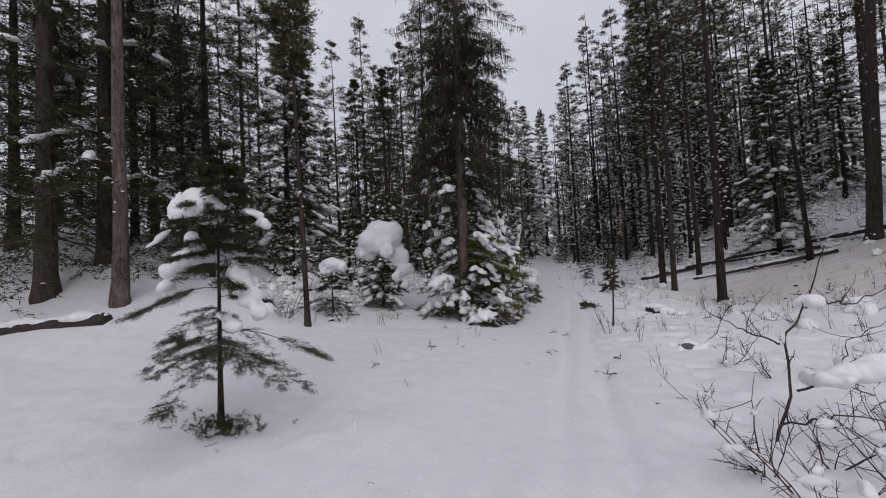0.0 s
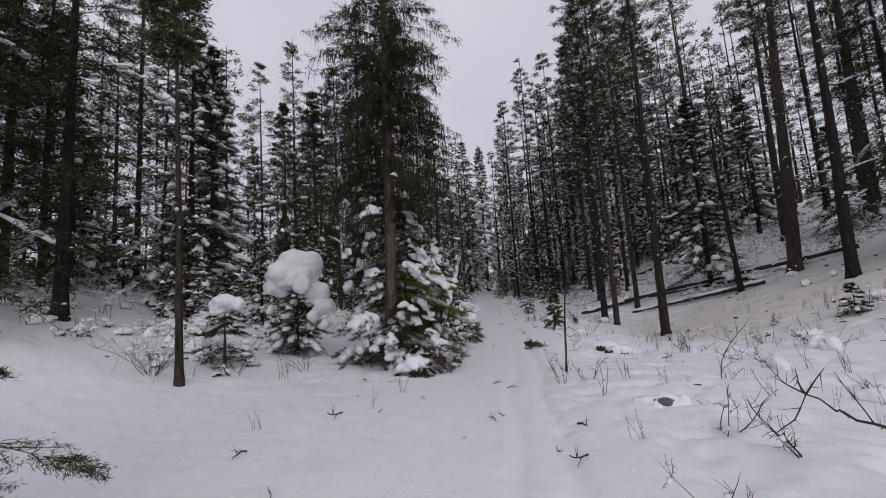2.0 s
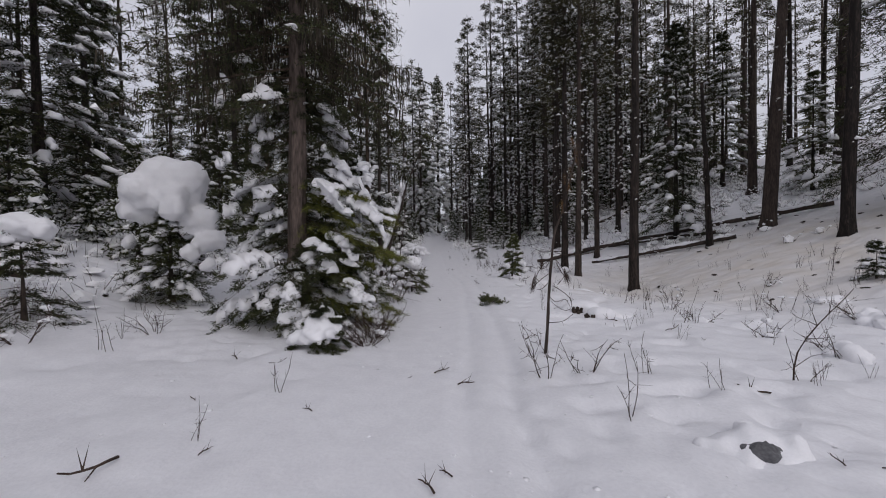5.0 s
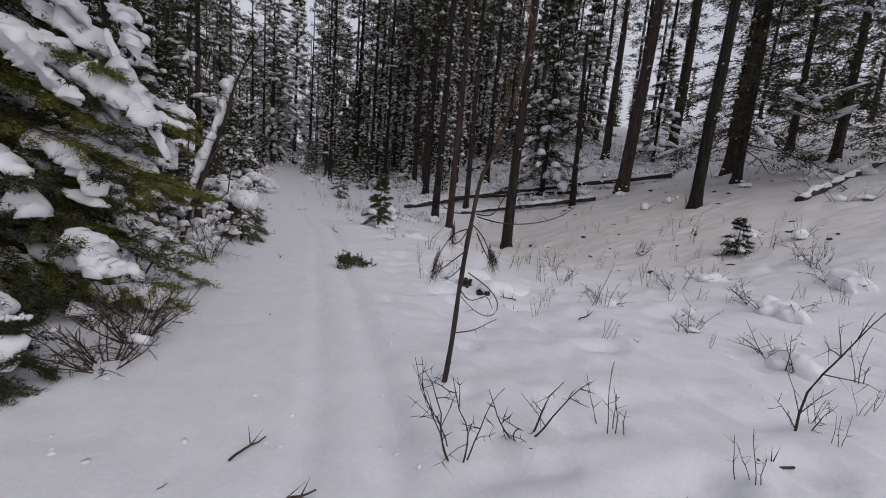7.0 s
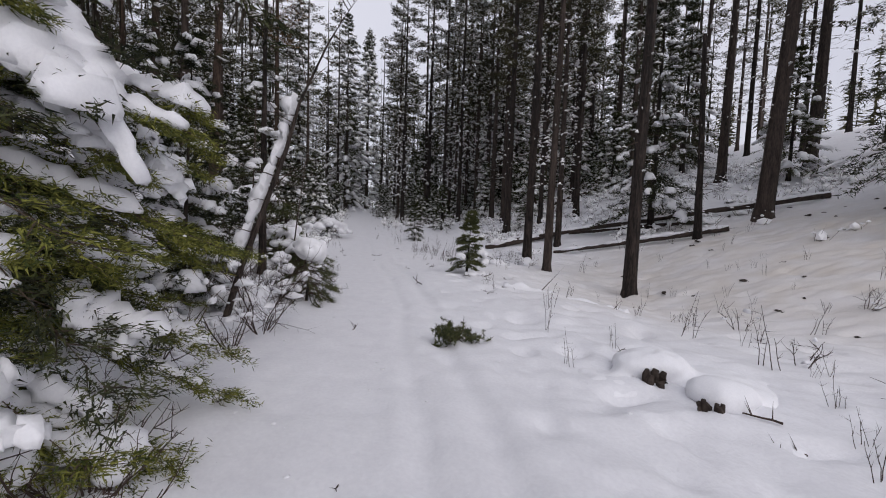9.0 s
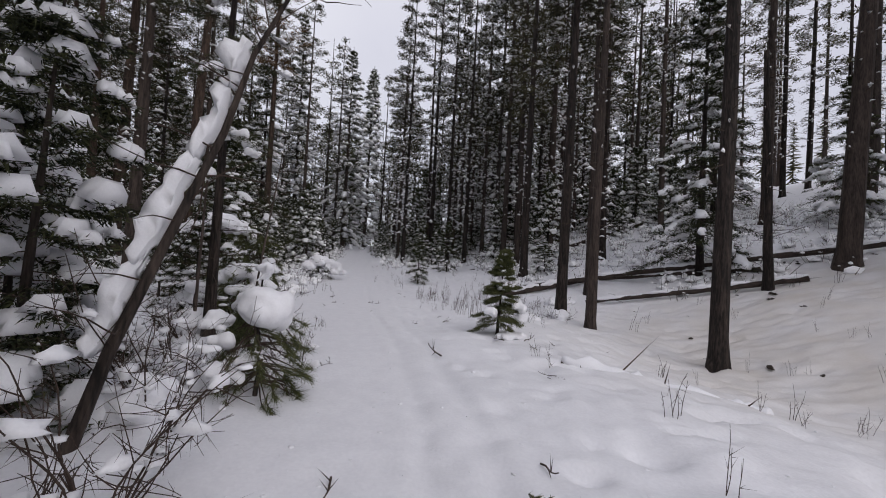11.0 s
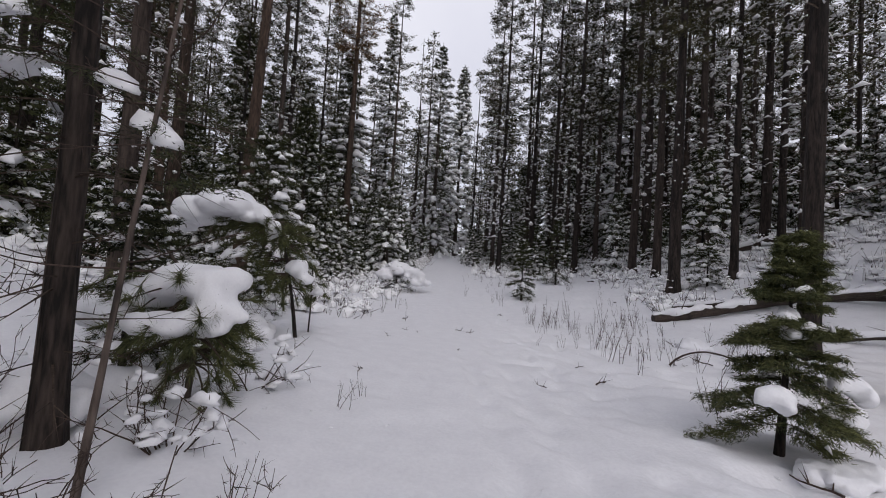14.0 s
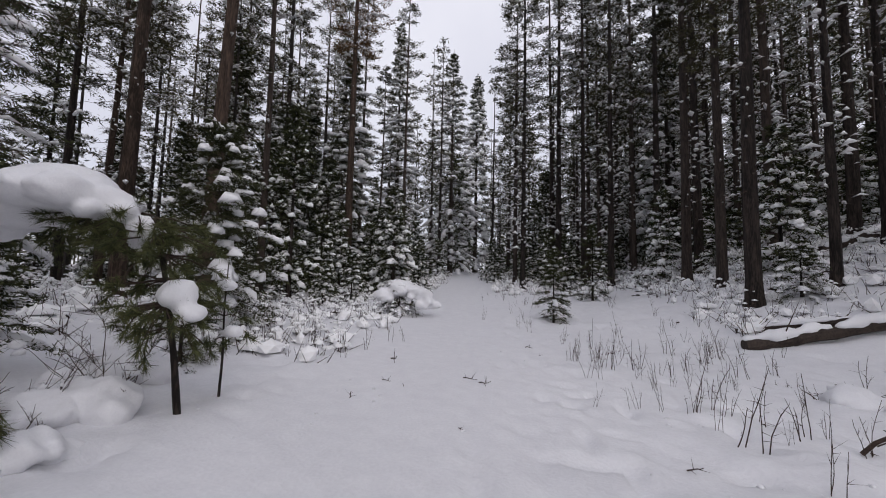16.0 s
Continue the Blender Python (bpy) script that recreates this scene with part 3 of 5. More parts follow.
# grey trunk and dark spruces where the walk begins
stand(pine("grey_pine", 150, 22, 0.21, 0.5, 1.5, "grey-barked pine trunk beside dark spruces", 1, (0.0, 0.0), GREYBARK, group="tall pines by the trail"), -11.4, 7.55)
for k, (x, y, h, r) in enumerate(((-13.9, 7.1, 21, 0.30), (-14.4, 8.9, 20, 0.24), (-16.6, 6.2, 19, 0.26), (-12.2, 11.0, 17, 0.2), (-16.2, 10.2, 18, 0.2), (-18.6, 8.4, 18, 0.22), (-17.6, 12.8, 18, 0.2), (19.5, 20.5, 15, 0.2), (16.9, 16.6, 13, 0.18), (15.4, 21.0, 14, 0.18), (23, 25, 16, 0.2))):
    stand(fir("dark_spruce", 160 + k, h, r, 1.3, 3.4, "big dark spruce with hanging boughs and little snow", 1, (0, 0), NEEDLE, 0.10, 150, 0.5, "dark spruces beside the trail"), x, y)

# thin leaning trunk with dead twigs
thin = pine("thin_pine", 170, 12, 0.085, 0.62, 0.7, "thin slanting pine with dead twigs", 1, (-0.035, 0.0), snow=0.3, dead=70, group="tall pines by the trail")
stand(thin, -6.56, 9.4)

# firs in the middle distance
MIDDLE_FIRS = ((10.8, 28.1, 11.5, 0.15, 2.1), (-7.9, 62, 24, 0.28, 3.6), (-6.5, 72, 26, 0.3, 3.0), (-11.2, 44.5, 15, 0.2, 2.6), (-12.8, 58.9, 26, 0.26, 2.6), (-15.5, 44, 12, 0.18, 2.4), (8.4, 48.7, 18, 0.22, 2.6), (-14.6, 18, 14, 0.2, 2.7), (-17, 22, 15, 0.2, 2.7), (-10.5, 20.5, 4.8, 0.07, 1.3), (-12.8, 25, 6.5, 0.09, 1.6), (17.5, 36, 11, 0.16, 2.4), (18.4, 29.3, 6.5, 0.1, 1.7), (-13.5, 27.5, 16, 0.2, 2.7), (-17.5, 30, 17, 0.2, 2.7))
for k, (x, y, h, r, ln) in enumerate(MIDDLE_FIRS):
    stand(fir("fir", 180 + k, h, r, h * 0.05 + 0.2, ln, "snow-laden fir with drooping boughs", 1 if y < 63 else 0, (0, 0), NEEDLE, 0.15 if x > 18.6 or h in (16, 17) else (0.5 if y < 40 else 0.85), int(60 + h * 6), 0.55, thick=0.15 if y < 40 else 0.2), x, y)

# the forest behind: prototypes, then copies
rs = random.Random(11)
PINES = [pine("forest_pine", 200 + k, 18 + 1.5 * k, 0.13 + 0.012 * k, 0.30 + 0.05 * (k % 3), 1.45, "slender dark pine flecked with snow", 0, (0.004 * (k - 3), 0), dead=70, snow=0.85) for k in range(7)]
FARPINES = [pine("far_pine", 210 + k, 17 + 2.0 * k, 0.14 + 0.015 * k, 0.28 + 0.05 * (k % 3), 1.7, "distant slender pine flecked with snow", -1, (0.004 * (k - 2), 0), dead=34, snow=0.75) for k in range(5)]
FIRS = [fir("forest_fir", 220 + k, 8 + 2.8 * k, 0.12 + 0.02 * k, 0.6, 1.6 + 0.2 * k, "dark forest fir loaded with snow", 0, snow=0.75, count=80 + 10 * k) for k in range(5)]
FARFIRS = [fir("far_fir", 230 + k, 13 + 2.5 * k, 0.15, 0.6, 2.0 + 0.2 * k, "distant fir dusted with snow", -1, snow=0.6, count=60 + 8 * k) for k in range(4)]
YOUNG = [fir("young_fir", 240 + k, 1.6 + 0.75 * k, 0.03 + 0.012 * k, 0.12, 0.62 + 0.14 * k, "young fir bowed under fresh snow", 0, snow=0.95, count=40 + 6 * k, group="young firs of the forest") for k in range(5)]
taken = [(x, y) for x, y, *_ in NEAR_PINES + OLD_TREES + MIDDLE_FIRS] + [(-11.4, 7.55), (-13.9, 7.1), (-14.4, 8.9)]


def scatter(kinds, count, xs, ys, clear, gap, size=(0.85, 1.15)):
    made = tries = 0
    while made < count and tries < count * 40:
        tries += 1
        x, y = rs.uniform(*xs), rs.uniform(*ys)
        if abs(x - float(trail_x(y))) < clear + 0.02 * max(0, y - 30) or any((x - a) ** 2 + (y - b) ** 2 < gap * gap for a, b in taken):
            continue
        taken.append((x, y))
        stand(kinds[rs.randrange(len(kinds))], x, y, rs.uniform(*size), rs.uniform(0, 360))
        made += 1


for k, ob in enumerate(PINES + FARPINES + FIRS + FARFIRS + YOUNG):
    x, y = -36 + 2.3 * k + (9 if k > 9 else 0), 64 + 3.1 * (k % 3)
    taken.append((x, y))
    stand(ob, x, y, 1.0, 37 * k)
scatter(PINES, 9, (-3, 7), (43, 58), 2.8, 1.5)
scatter(PINES, 10, (6.5, 16), (33, 46), 6.5, 1.8)
scatter(PINES, 20, (3, 18), (46, 58), 4.5, 1.5)
scatter(FARPINES, 22, (16, 34), (33, 62), 6.0, 2.4)
scatter(PINES, 5, (16, 27), (28, 44), 6.0, 2.4)
scatter(PINES, 9, (-22, -10.5), (29, 44), 5.5, 2.4)
scatter(PINES, 13, (-26, -9), (44, 58), 5.0, 2.0)
scatter(FARPINES, 24, (-40, -22), (12, 58), 6.5, 1.8)
scatter(PINES, 7, (19, 34), (14, 32), 6.0, 2.6)
scatter(PINES, 9, (-26, -15), (11, 24), 6.0, 2.0)
scatter(FARPINES, 30, (-14, 10), (56, 95), 1.6, 1.3)
scatter(FARPINES, 36, (-45, 45), (56, 95), 3.0, 1.7)
scatter(FIRS, 12, (-28, -14), (38, 58), 5.5, 2.2)
scatter(FIRS, 10, (8, 24), (47, 62), 5.0, 2.2)
scatter(FARFIRS, 34, (-40, 36), (58, 95), 1.8, 1.8)
scatter(FIRS[:3], 5, (-28, -16), (13, 24), 6.0, 2.4)
scatter(YOUNG, 74, (-22, -6), (33, 58), 2.6, 1.0)
scatter(YOUNG, 14, (5.0, 18), (36, 46), 3.6, 1.6)
scatter(YOUNG, 50, (0, 20), (44, 60), 2.6, 1.0)
scatter(YOUNG, 16, (-24, -9), (14, 27), 6.0, 1.5)
scatter(YOUNG[:3], 26, (-9, 4), (42, 62), 1.5, 1.0)
scatter(FIRS[:2], 14, (-20, -8.5), (40, 57), 3.5, 1.6, (0.55, 1.0))
scatter(FIRS[:2], 14, (1, 17), (45, 58), 3.2, 1.6, (0.55, 1.0))
scatter(FIRS[:2], 10, (-20, -8), (34, 42), 4.0, 1.3, (0.35, 0.75))
scatter(FARFIRS, 9, (-14, -3), (72, 95), 0.2, 1.5)
# added unseen woods behind and beside the walker; thin, to light the trees ahead
scatter(FARPINES, 12, (-40, 40), (-46, -22), 7.0, 2.5)
scatter(FARPINES, 5, (20, 40), (-8, 12), 5.0, 2.5)
scatter(FARFIRS, 7, (-40, -20), (-20, 8), 5.0, 3.0)


def far_woods():
    """Distant treetops all round, joined."""
    rng = np.random.default_rng(5)
    leaves, white = Geo(), Geo()
    for _ in range(380):
        ang, dist = rng.uniform(0, 6.283), rng.uniform(96, 150)
        x, y = dist * math.sin(ang), 20 + dist * math.cos(ang)
        if y > 20 and abs(x - float(trail_x(y))) < 5:
            continue
        h = rng.uniform(15, 24)
        z = float(lay(x, y))
        tube(leaves, [(x, y, z - 1), (x, y, z + h)], [0.2, 0.03], 4)
        u = rng.random(150) ** 0.8
        az = rng.uniform(0, 6.283, 150)
        p = np.stack([np.full(150, x), np.full(150, y), z + 2 + (h - 2) * u], -1)
        blades(leaves, p, np.stack([np.cos(az), np.sin(az), 0.3 * rng.normal(0, 1, 150) - 0.2], -1), 0.5 + 2.2 * (1 - u), 0.5 - 0.2 * u, rng)
        some = p[::4] + np.stack([np.cos(az[::4]), np.sin(az[::4]), 0 * u[::4]], -1) * (0.3 + 1.4 * (1 - u[::4]))[:, None]
        blobs(white, some, rng.uniform(0.12, 0.5, (len(some), 3)), az[::4], rng, 0, 0.15)
    ob = tagged(new("far_woods", leaves.mesh("far_woods", PNEEDLE)), "distant dark conifer woods flecked with snow", "woods", kind="stuff")
    part("snow", white, FLECK, ob, "snow on distant boughs", kind="stuff")


far_woods()


def brush():
    """Low snowy brush and twigs on the forest floor, joined."""
    rng = np.random.default_rng(8)
    wood, white = Geo(), Geo()
    for x0, x1, y0, y1, n in ((-20, -5, 27, 48, 900), (4.2, 20, 31, 50, 1200), (-8, 5, 40, 60, 600), (-20, -7.5, 10, 27, 450), (9, 22, 26, 31, 160), (9.5, 20, 12, 25, 24), (-7.5, -3.4, 27, 34, 60)):
        x, y = rng.uniform(x0, x1, n), rng.uniform(y0, y1, n)
        keep = np.abs(x - trail_x(y)) > 1.5
        x, y = x[keep], y[keep]
        base = np.stack([x, y, land(x, y) - 0.03], -1)
        for _ in range(6):
            d = unit(rng.normal(0, 0.55, base.shape) + [0, 0, 0.9])
            ln = rng.uniform(0.2, 0.85, (len(x), 1))
            foot = base + rng.normal(0, 0.12, base.shape) * [1, 1, 0]
            sticks(wood, foot, foot + d * ln, 0.009)
            some = rng.random(len(x)) < 0.7
            tip = (foot + d * ln * 0.7)[some]
            blobs(white, tip, rng.uniform(0.025, 0.11, (len(tip), 3)) * [1, 0.8, 0.6], rng.uniform(0, 6.28, len(tip)), rng, 0 if y0 > 30 else 1, 0.15)
        some = rng.random(len(x)) < 0.8
        blobs(white, (base + [0, 0, 0.1])[some], rng.uniform(0.09, 0.27, (some.sum(), 3)) * [1, 1, 0.85], rng.uniform(0, 6, some.sum()), rng, 1, 0.1)
    ob = tagged(new("brush", wood.mesh("brush", DEADTWIG)), "low bare brush on the snowy forest floor", "brush", kind="stuff")
    part("snow", white, FLECK, ob, "snow caught in the brush", kind="stuff")


brush()


# ---- young trees, snow heaps, shrubs and logs near the trail ----
LUMPY = bpy.data.textures.new("lumpy", "CLOUDS")
LUMPY.noise_scale, LUMPY.noise_depth = 0.22, 1
GRAINY = bpy.data.textures.new("grainy", "CLOUDS")
GRAINY.noise_scale, GRAINY.noise_depth = 0.07, 2


def heap(parent, seed, lumps, voxel=0.035, name="snow", extra=8, rag=1.0):
    """Rounded heaps of snow: lumps of x, y, z, half length, half width, half height, melted into one."""
    rng = np.random.default_rng(seed)
    geo = Geo()
    for x, y, z, a, b, c in lumps:
        blobs(geo, [(x, y, z)], [(a * (0.94 - 0.14 * rag), b * (0.94 - 0.14 * rag), c)], np.zeros(1), rng, 3, 0.012, None, 0.75)
        ang = rng.uniform(0, 6.283, extra)
        out = rng.uniform(0.5, 0.7 + 0.3 * rag, extra)
        o = np.stack([x + out * a * np.cos(ang), y + out * b * np.sin(ang), z - c * (rng.uniform(-0.35, 0.3, extra) + 0.55 * (out - 0.5))], -1)
        k = rng.uniform(0.28, 0.62, (extra, 1)) * rng.uniform(0.8, 1.2, (extra, 3))
        blobs(geo, o, k * np.array([[a, b, c * 1.15]]) + 0.015, rng.uniform(0, 6.28, extra), rng, 2, 0.05, None, 0.9)
    ob = part(name, geo, SNOW, parent, "thick rounded heap of fresh snow", True)
    re = ob.modifiers.new("melt", "REMESH")
    re.mode, re.voxel_size, re.use_smooth_shade = "VOXEL", voxel, True
    sm = ob.modifiers.new("soft", "SMOOTH")
    sm.iterations, sm.factor = (3 if rag else 7), 0.6
    for tex, strength in ((LUMPY, 0.06 + 0.07 * rag), (GRAINY, 0.012 + 0.023 * rag)):
        di = ob.modifiers.new("uneven", "DISPLACE")
        di.texture, di.strength, di.mid_level, di.texture_coords = tex, strength, 0.5, "LOCAL"
    return ob


def drape(rng, points, count, wide, thick):
    """Uneven lumps along a drooping bough."""
    points = np.array(points, float)
    s = np.linspace(0, len(points) - 1, count) + rng.normal(0, 0.08, count)
    p = np.stack([np.interp(s, np.arange(len(points)), points[:, k]) for k in range(3)], -1) + rng.normal(0, 0.03, (count, 3))
    k = rng.uniform(0.55, 1.15, (count, 3))
    return [(*row, wide * a, wide * b, thick * c) for row, (a, b, c) in zip(p, k)]


def wander(rng, p, d, length, steps, wob, lift=0.0):
    """A crooked line from p along d."""
    pts, d = [np.array(p, float)], unit(np.array(d, float))
    for _ in range(steps):
        d = unit(d + rng.normal(0, wob, 3) + [0, 0, lift])
        pts.append(pts[-1] + d * length / steps)
    return np.array(pts)


def twiggy(geo, rng, line, r, side, length, fine=3, wob=0.16):
    """A stem along a line, with side twigs that fork again."""
    tube(geo, line, np.linspace(r, r * 0.3, len(line)), 5)
    for _ in range(side):
        k = rng.integers(1, len(line) - 1)
        d = unit(line[k + 1] - line[k] + rng.normal(0, 0.6, 3) + [0, 0, 0.25])
        sub = wander(rng, line[k], d, length * rng.uniform(0.5, 1.1), 4, wob, 0.05)
        tube(geo, sub, np.linspace(max(r * 0.5, 0.0024), 0.0016, len(sub)), 4)
        for _ in range(fine):
            j = rng.integers(1, len(sub) - 1)
            e = unit(sub[j + 1] - sub[j] + rng.normal(0, 0.6, 3))
            sticks(geo, sub[j], sub[j] + e * length * rng.uniform(0.15, 0.4), 0.0026)


def shrub(x, y, seed, stems_, h, wide, label="bare twiggy shrub poking out of snow", r=0.007, side=5, name="shrub", mat=None, tilt=(0, 0), snow=0):
    rng = np.random.default_rng(seed)
    ob = thing(name, x, y, at(x, y) - 0.04, label, "shrub", "bare shrubs in the snow")
    caps = []
    for k in range(stems_):
        geo = Geo()
        ang = rng.uniform(0, 6.283)
        d = np.array([np.cos(ang) * wide + tilt[0], np.sin(ang) * wide + tilt[1], 1.0])
        ln = h * rng.uniform(0.6, 1.1)
        line = wander(rng, (0.07 * np.cos(ang), 0.07 * np.sin(ang), 0), d, ln, 7, 0.13)
        twiggy(geo, rng, line, r * rng.uniform(0.7, 1.2), side, ln * 0.4)
        part("stem", geo, mat or TWIG, ob)
        caps += [(*line[j], 0.06, 0.036, 0.034) for j in (2, 3, 5, 6)]
    if snow:
        geo = Geo()
        caps = [c for c in caps if rng.random() < snow]
        if caps:
            c = np.array(caps)
            blobs(geo, c[:, :3] + rng.normal(0, 0.04, (len(c), 3)), c[:, 3:] * rng.uniform(0.5, 1.6, (len(c), 1)) * rng.uniform(0.7, 1.3, (len(c), 3)), rng.uniform(0, 6, len(c)), rng, 2, 0.2)
            part("snow", geo, SNOW, ob, "clumps of snow caught in the twigs", True, "stuff")
    return ob


def tuft(geo, rng, p, d, count=80, length=0.13, width=0.006, cone=0.7):
    """A brush of long pine needles round a twig's end."""
    p, d = np.array(p, float), unit(np.array(d, float))
    back = rng.random(count)[:, None]
    blades(geo, p - d * 0.10 * back, d + rng.normal(0, cone, (count, 3)) * (0.5 + back), length * rng.uniform(0.7, 1.15, count), width, rng)


def bent_pine(x, y, seed, line, r, tufts, label, lumps, spread_=0.5, droop=-0.3, zone=(0.35, 1.0), name="young_pine", fine=90, voxel=0.03, rag=0.0):
    """A young long-needled pine, bowed by heaps of snow."""
    rng = np.random.default_rng(seed)
    ob = thing(name, x, y, at(x, y) - 0.04, label, "tree", "young pines by the trail")
    line = np.array(line, float)
    s = np.linspace(0, 1, 14)
    line = np.stack([np.interp(s, np.linspace(0, 1, len(line)), line[:, k]) for k in range(3)], -1)
    line[1:-1] = (line[:-2] + 2 * line[1:-1] + line[2:]) / 4
    stem = Geo()
    tube(stem, line, np.linspace(r, r * 0.35, len(line)), 8, 0.05, rng)
    part("trunk", stem, BARK, ob)
    wood, leaves = Geo(), Geo()
    for _ in range(tufts):
        k = int(rng.uniform(*zone) * 12.9)
        ang = rng.uniform(0, 6.283)
        br = wander(rng, line[k], (np.cos(ang), np.sin(ang), droop + 0.35), spread_ * rng.uniform(0.5, 1.1), 5, 0.16, droop * 0.25)
        tube(wood, br, np.linspace(r * 0.25 + 0.003, 0.003, 6), 4)
        tuft(leaves, rng, br[-1], br[-1] - br[-2], fine)
        tuft(leaves, rng, br[-2], br[-1] - br[-2] + rng.normal(0, 0.06, 3), fine // 2)
    part("branchwork", wood, TWIG, ob, kind="stuff")
    part("crown", leaves, LNEEDLE, ob, "long green pine needles", kind="stuff")
    if lumps:
        heap(ob, seed, lumps, voxel, rag=rag)
    return ob


# small snow-topped fir at the start of the walk
f0 = fir("small_fir", 300, 3.45, 0.036, 0.8, 1.05, "sparse small fir with clumps of snow", 2, (0.02, 0), NEEDLE, 0.06, 46, 0.6, "small firs by the trail", 0.38, dense=40)
stand(f0, -3.2, 3.65)
rng = np.random.default_rng(303)
heap(f0, 301, ((-0.06, -0.06, 2.58, 0.2, 0.18, 0.2), (-0.24, -0.12, 2.66, 0.16, 0.15, 0.18), (-0.1, -0.1, 2.72, 0.16, 0.15, 0.14)), 0.03)
heap(f0, 304, drape(rng, ((-0.22, -0.1, 2.2), (-0.4, -0.15, 1.95), (-0.52, -0.2, 1.6)), 7, 0.13, 0.15), 0.026, extra=4)
heap(f0, 305, drape(rng, ((0.2, 0.08, 1.85), (0.34, 0.12, 1.62), (0.52, 0.15, 1.4)), 6, 0.12, 0.13), 0.026, extra=4)
heap(f0, 306, drape(rng, ((0.25, 0.2, 2.55), (0.5, 0.3, 2.4)), 4, 0.10, 0.06), 0.024, extra=4)
heap(f0, 307, drape(rng, ((0.2, -0.1, 1.3), (0.42, -0.12, 1.15)), 4, 0.10, 0.06), 0.024, extra=4)
patch = Geo()
prng = np.random.default_rng(302)
q = np.c_[prng.normal(0, 0.26, 110), prng.normal(0, 0.17, 110), prng.uniform(0.0, 0.17, 110)]
for row in q:
    tuft(patch, prng, row, prng.normal(0, 1, 3) + [0, 0, 0.8], 26, 0.06, 0.006, 0.8)
low = thing("low_sprigs", -2.95, 3.5, at(-2.95, 3.5), "dark evergreen sprigs showing through snow", "plant")
part("foliage", patch, NEEDLE, low)

# young fir buried under a great cap of snow
cap = fir("capped_fir", 310, 2.6, 0.07, 0.15, 1.2, "young fir under a great cap of snow", 1, (0, 0), NEEDLE, 0.4, 150, 0.55, "small firs by the trail", thick=0.12)
stand(cap, -6.85, 14.3)
heap(cap, 311, ((0.0, -0.1, 2.85, 0.72, 0.68, 0.62), (0.3, 0.0, 2.5, 0.55, 0.55, 0.5), (-0.55, -0.3, 2.2, 0.36, 0.34, 0.34), (-0.25, -0.35, 2.5, 0.5, 0.42, 0.5), (0.75, 0.1, 1.95, 0.33, 0.4, 0.4), (1.0, 0.0, 1.45, 0.26, 0.3, 0.28), (0.55, -0.5, 2.2, 0.3, 0.25, 0.35), (0.85, -0.45, 1.2, 0.16, 0.16, 0.25), (-0.75, -0.3, 1.5, 0.14, 0.14, 0.2), (1.1, -0.2, 0.9, 0.16, 0.16, 0.2)), 0.05, rag=0.4)
lit = fir("small_fir", 315, 1.75, 0.04, 0.15, 0.95, "small fir with a knob of snow on top", 1, (0, 0), NEEDLE, 0.1, 44, 0.6, "small firs by the trail")
stand(lit, -7.15, 11.4)
heap(lit, 316, ((0.05, 0, 1.62, 0.36, 0.32, 0.24), (0.3, 0.05, 1.6, 0.22, 0.2, 0.18), (-0.1, -0.05, 1.45, 0.2, 0.2, 0.16)))

# big dark lichen-hung spruce beside the trail
BX, BY = -3.0, 12.75
rng = np.random.default_rng(320)
big = thing("big_spruce", BX, BY, at(BX, BY) - 0.05, "tall dark spruce hung with lichen, snow on its skirts", "tree")
part("trunk", trunk_geo(rng, 19, 0.2, (0.015, 0), 11, 16), GREYBARK, big)
wood, leaves, hair, white = Geo(), Geo(), Geo(), Geo()
b = boughs(rng, 210, 4.2, 18.5, 2.6, lambda u: 0.35 + 0.75 * (1 - u), lambda u: -0.25 + 0.5 * u, 0.35, (0.015, 0))
stems(wood, b, 0.009, 3)
p, ln, tu = needles(leaves, wood, rng, b, 12, 9, 3, 0.10, 0.017, 0.30, 0.5, 0.15, 0.0, 0.05)
hp = along(b, np.sort(rng.uniform(0.2, 1.0, (210, 46)), 1)).reshape(-1, 3)
blades(hair, hp, np.c_[rng.normal(0, 0.12, (len(hp), 2)), -np.ones(len(hp))], rng.uniform(0.08, 0.42, len(hp)), 0.026, rng)
for row in p.reshape(-1, 3)[::3]:
    blades(hair, np.tile(row, (3, 1)), np.c_[rng.normal(0, 0.2, (3, 2)), -np.ones(3)], rng.uniform(0.06, 0.25, 3), 0.022, rng)
dusting(white, rng, p, ln, tu, 0.10, 0.05)
b = boughs(rng, 90, 4.5, 9.5, 2.1, lambda u: 1.0 - 0.3 * u, lambda u: -0.3 + 0.2 * u, 0.3, (0.015, 0))
stems(wood, b, 0.009, 3)
needles(leaves, wood, rng, b, 10, 7, 3, 0.09, 0.017, 0.28, 0.6, 0.15, 0.0, 0.05)
hp = along(b, np.sort(rng.uniform(0.15, 1.0, (90, 70)), 1)).reshape(-1, 3)
blades(hair, hp, np.c_[rng.normal(0, 0.12, (len(hp), 2)), -np.ones(len(hp))], rng.uniform(0.1, 0.55, len(hp)), 0.03, rng)
dead_branches(wood, rng, 5, 17, 70, 2.6, 0.012, (0.015, 0), 0.1)
part("branchwork", wood, DEADTWIG, big, "bare dark branches", kind="stuff")
part("crown", leaves, NEEDLE, big, "sparse dark needles", kind="stuff")
part("lichen", hair, LICHEN, big, "black hanging tree lichen", kind="stuff")
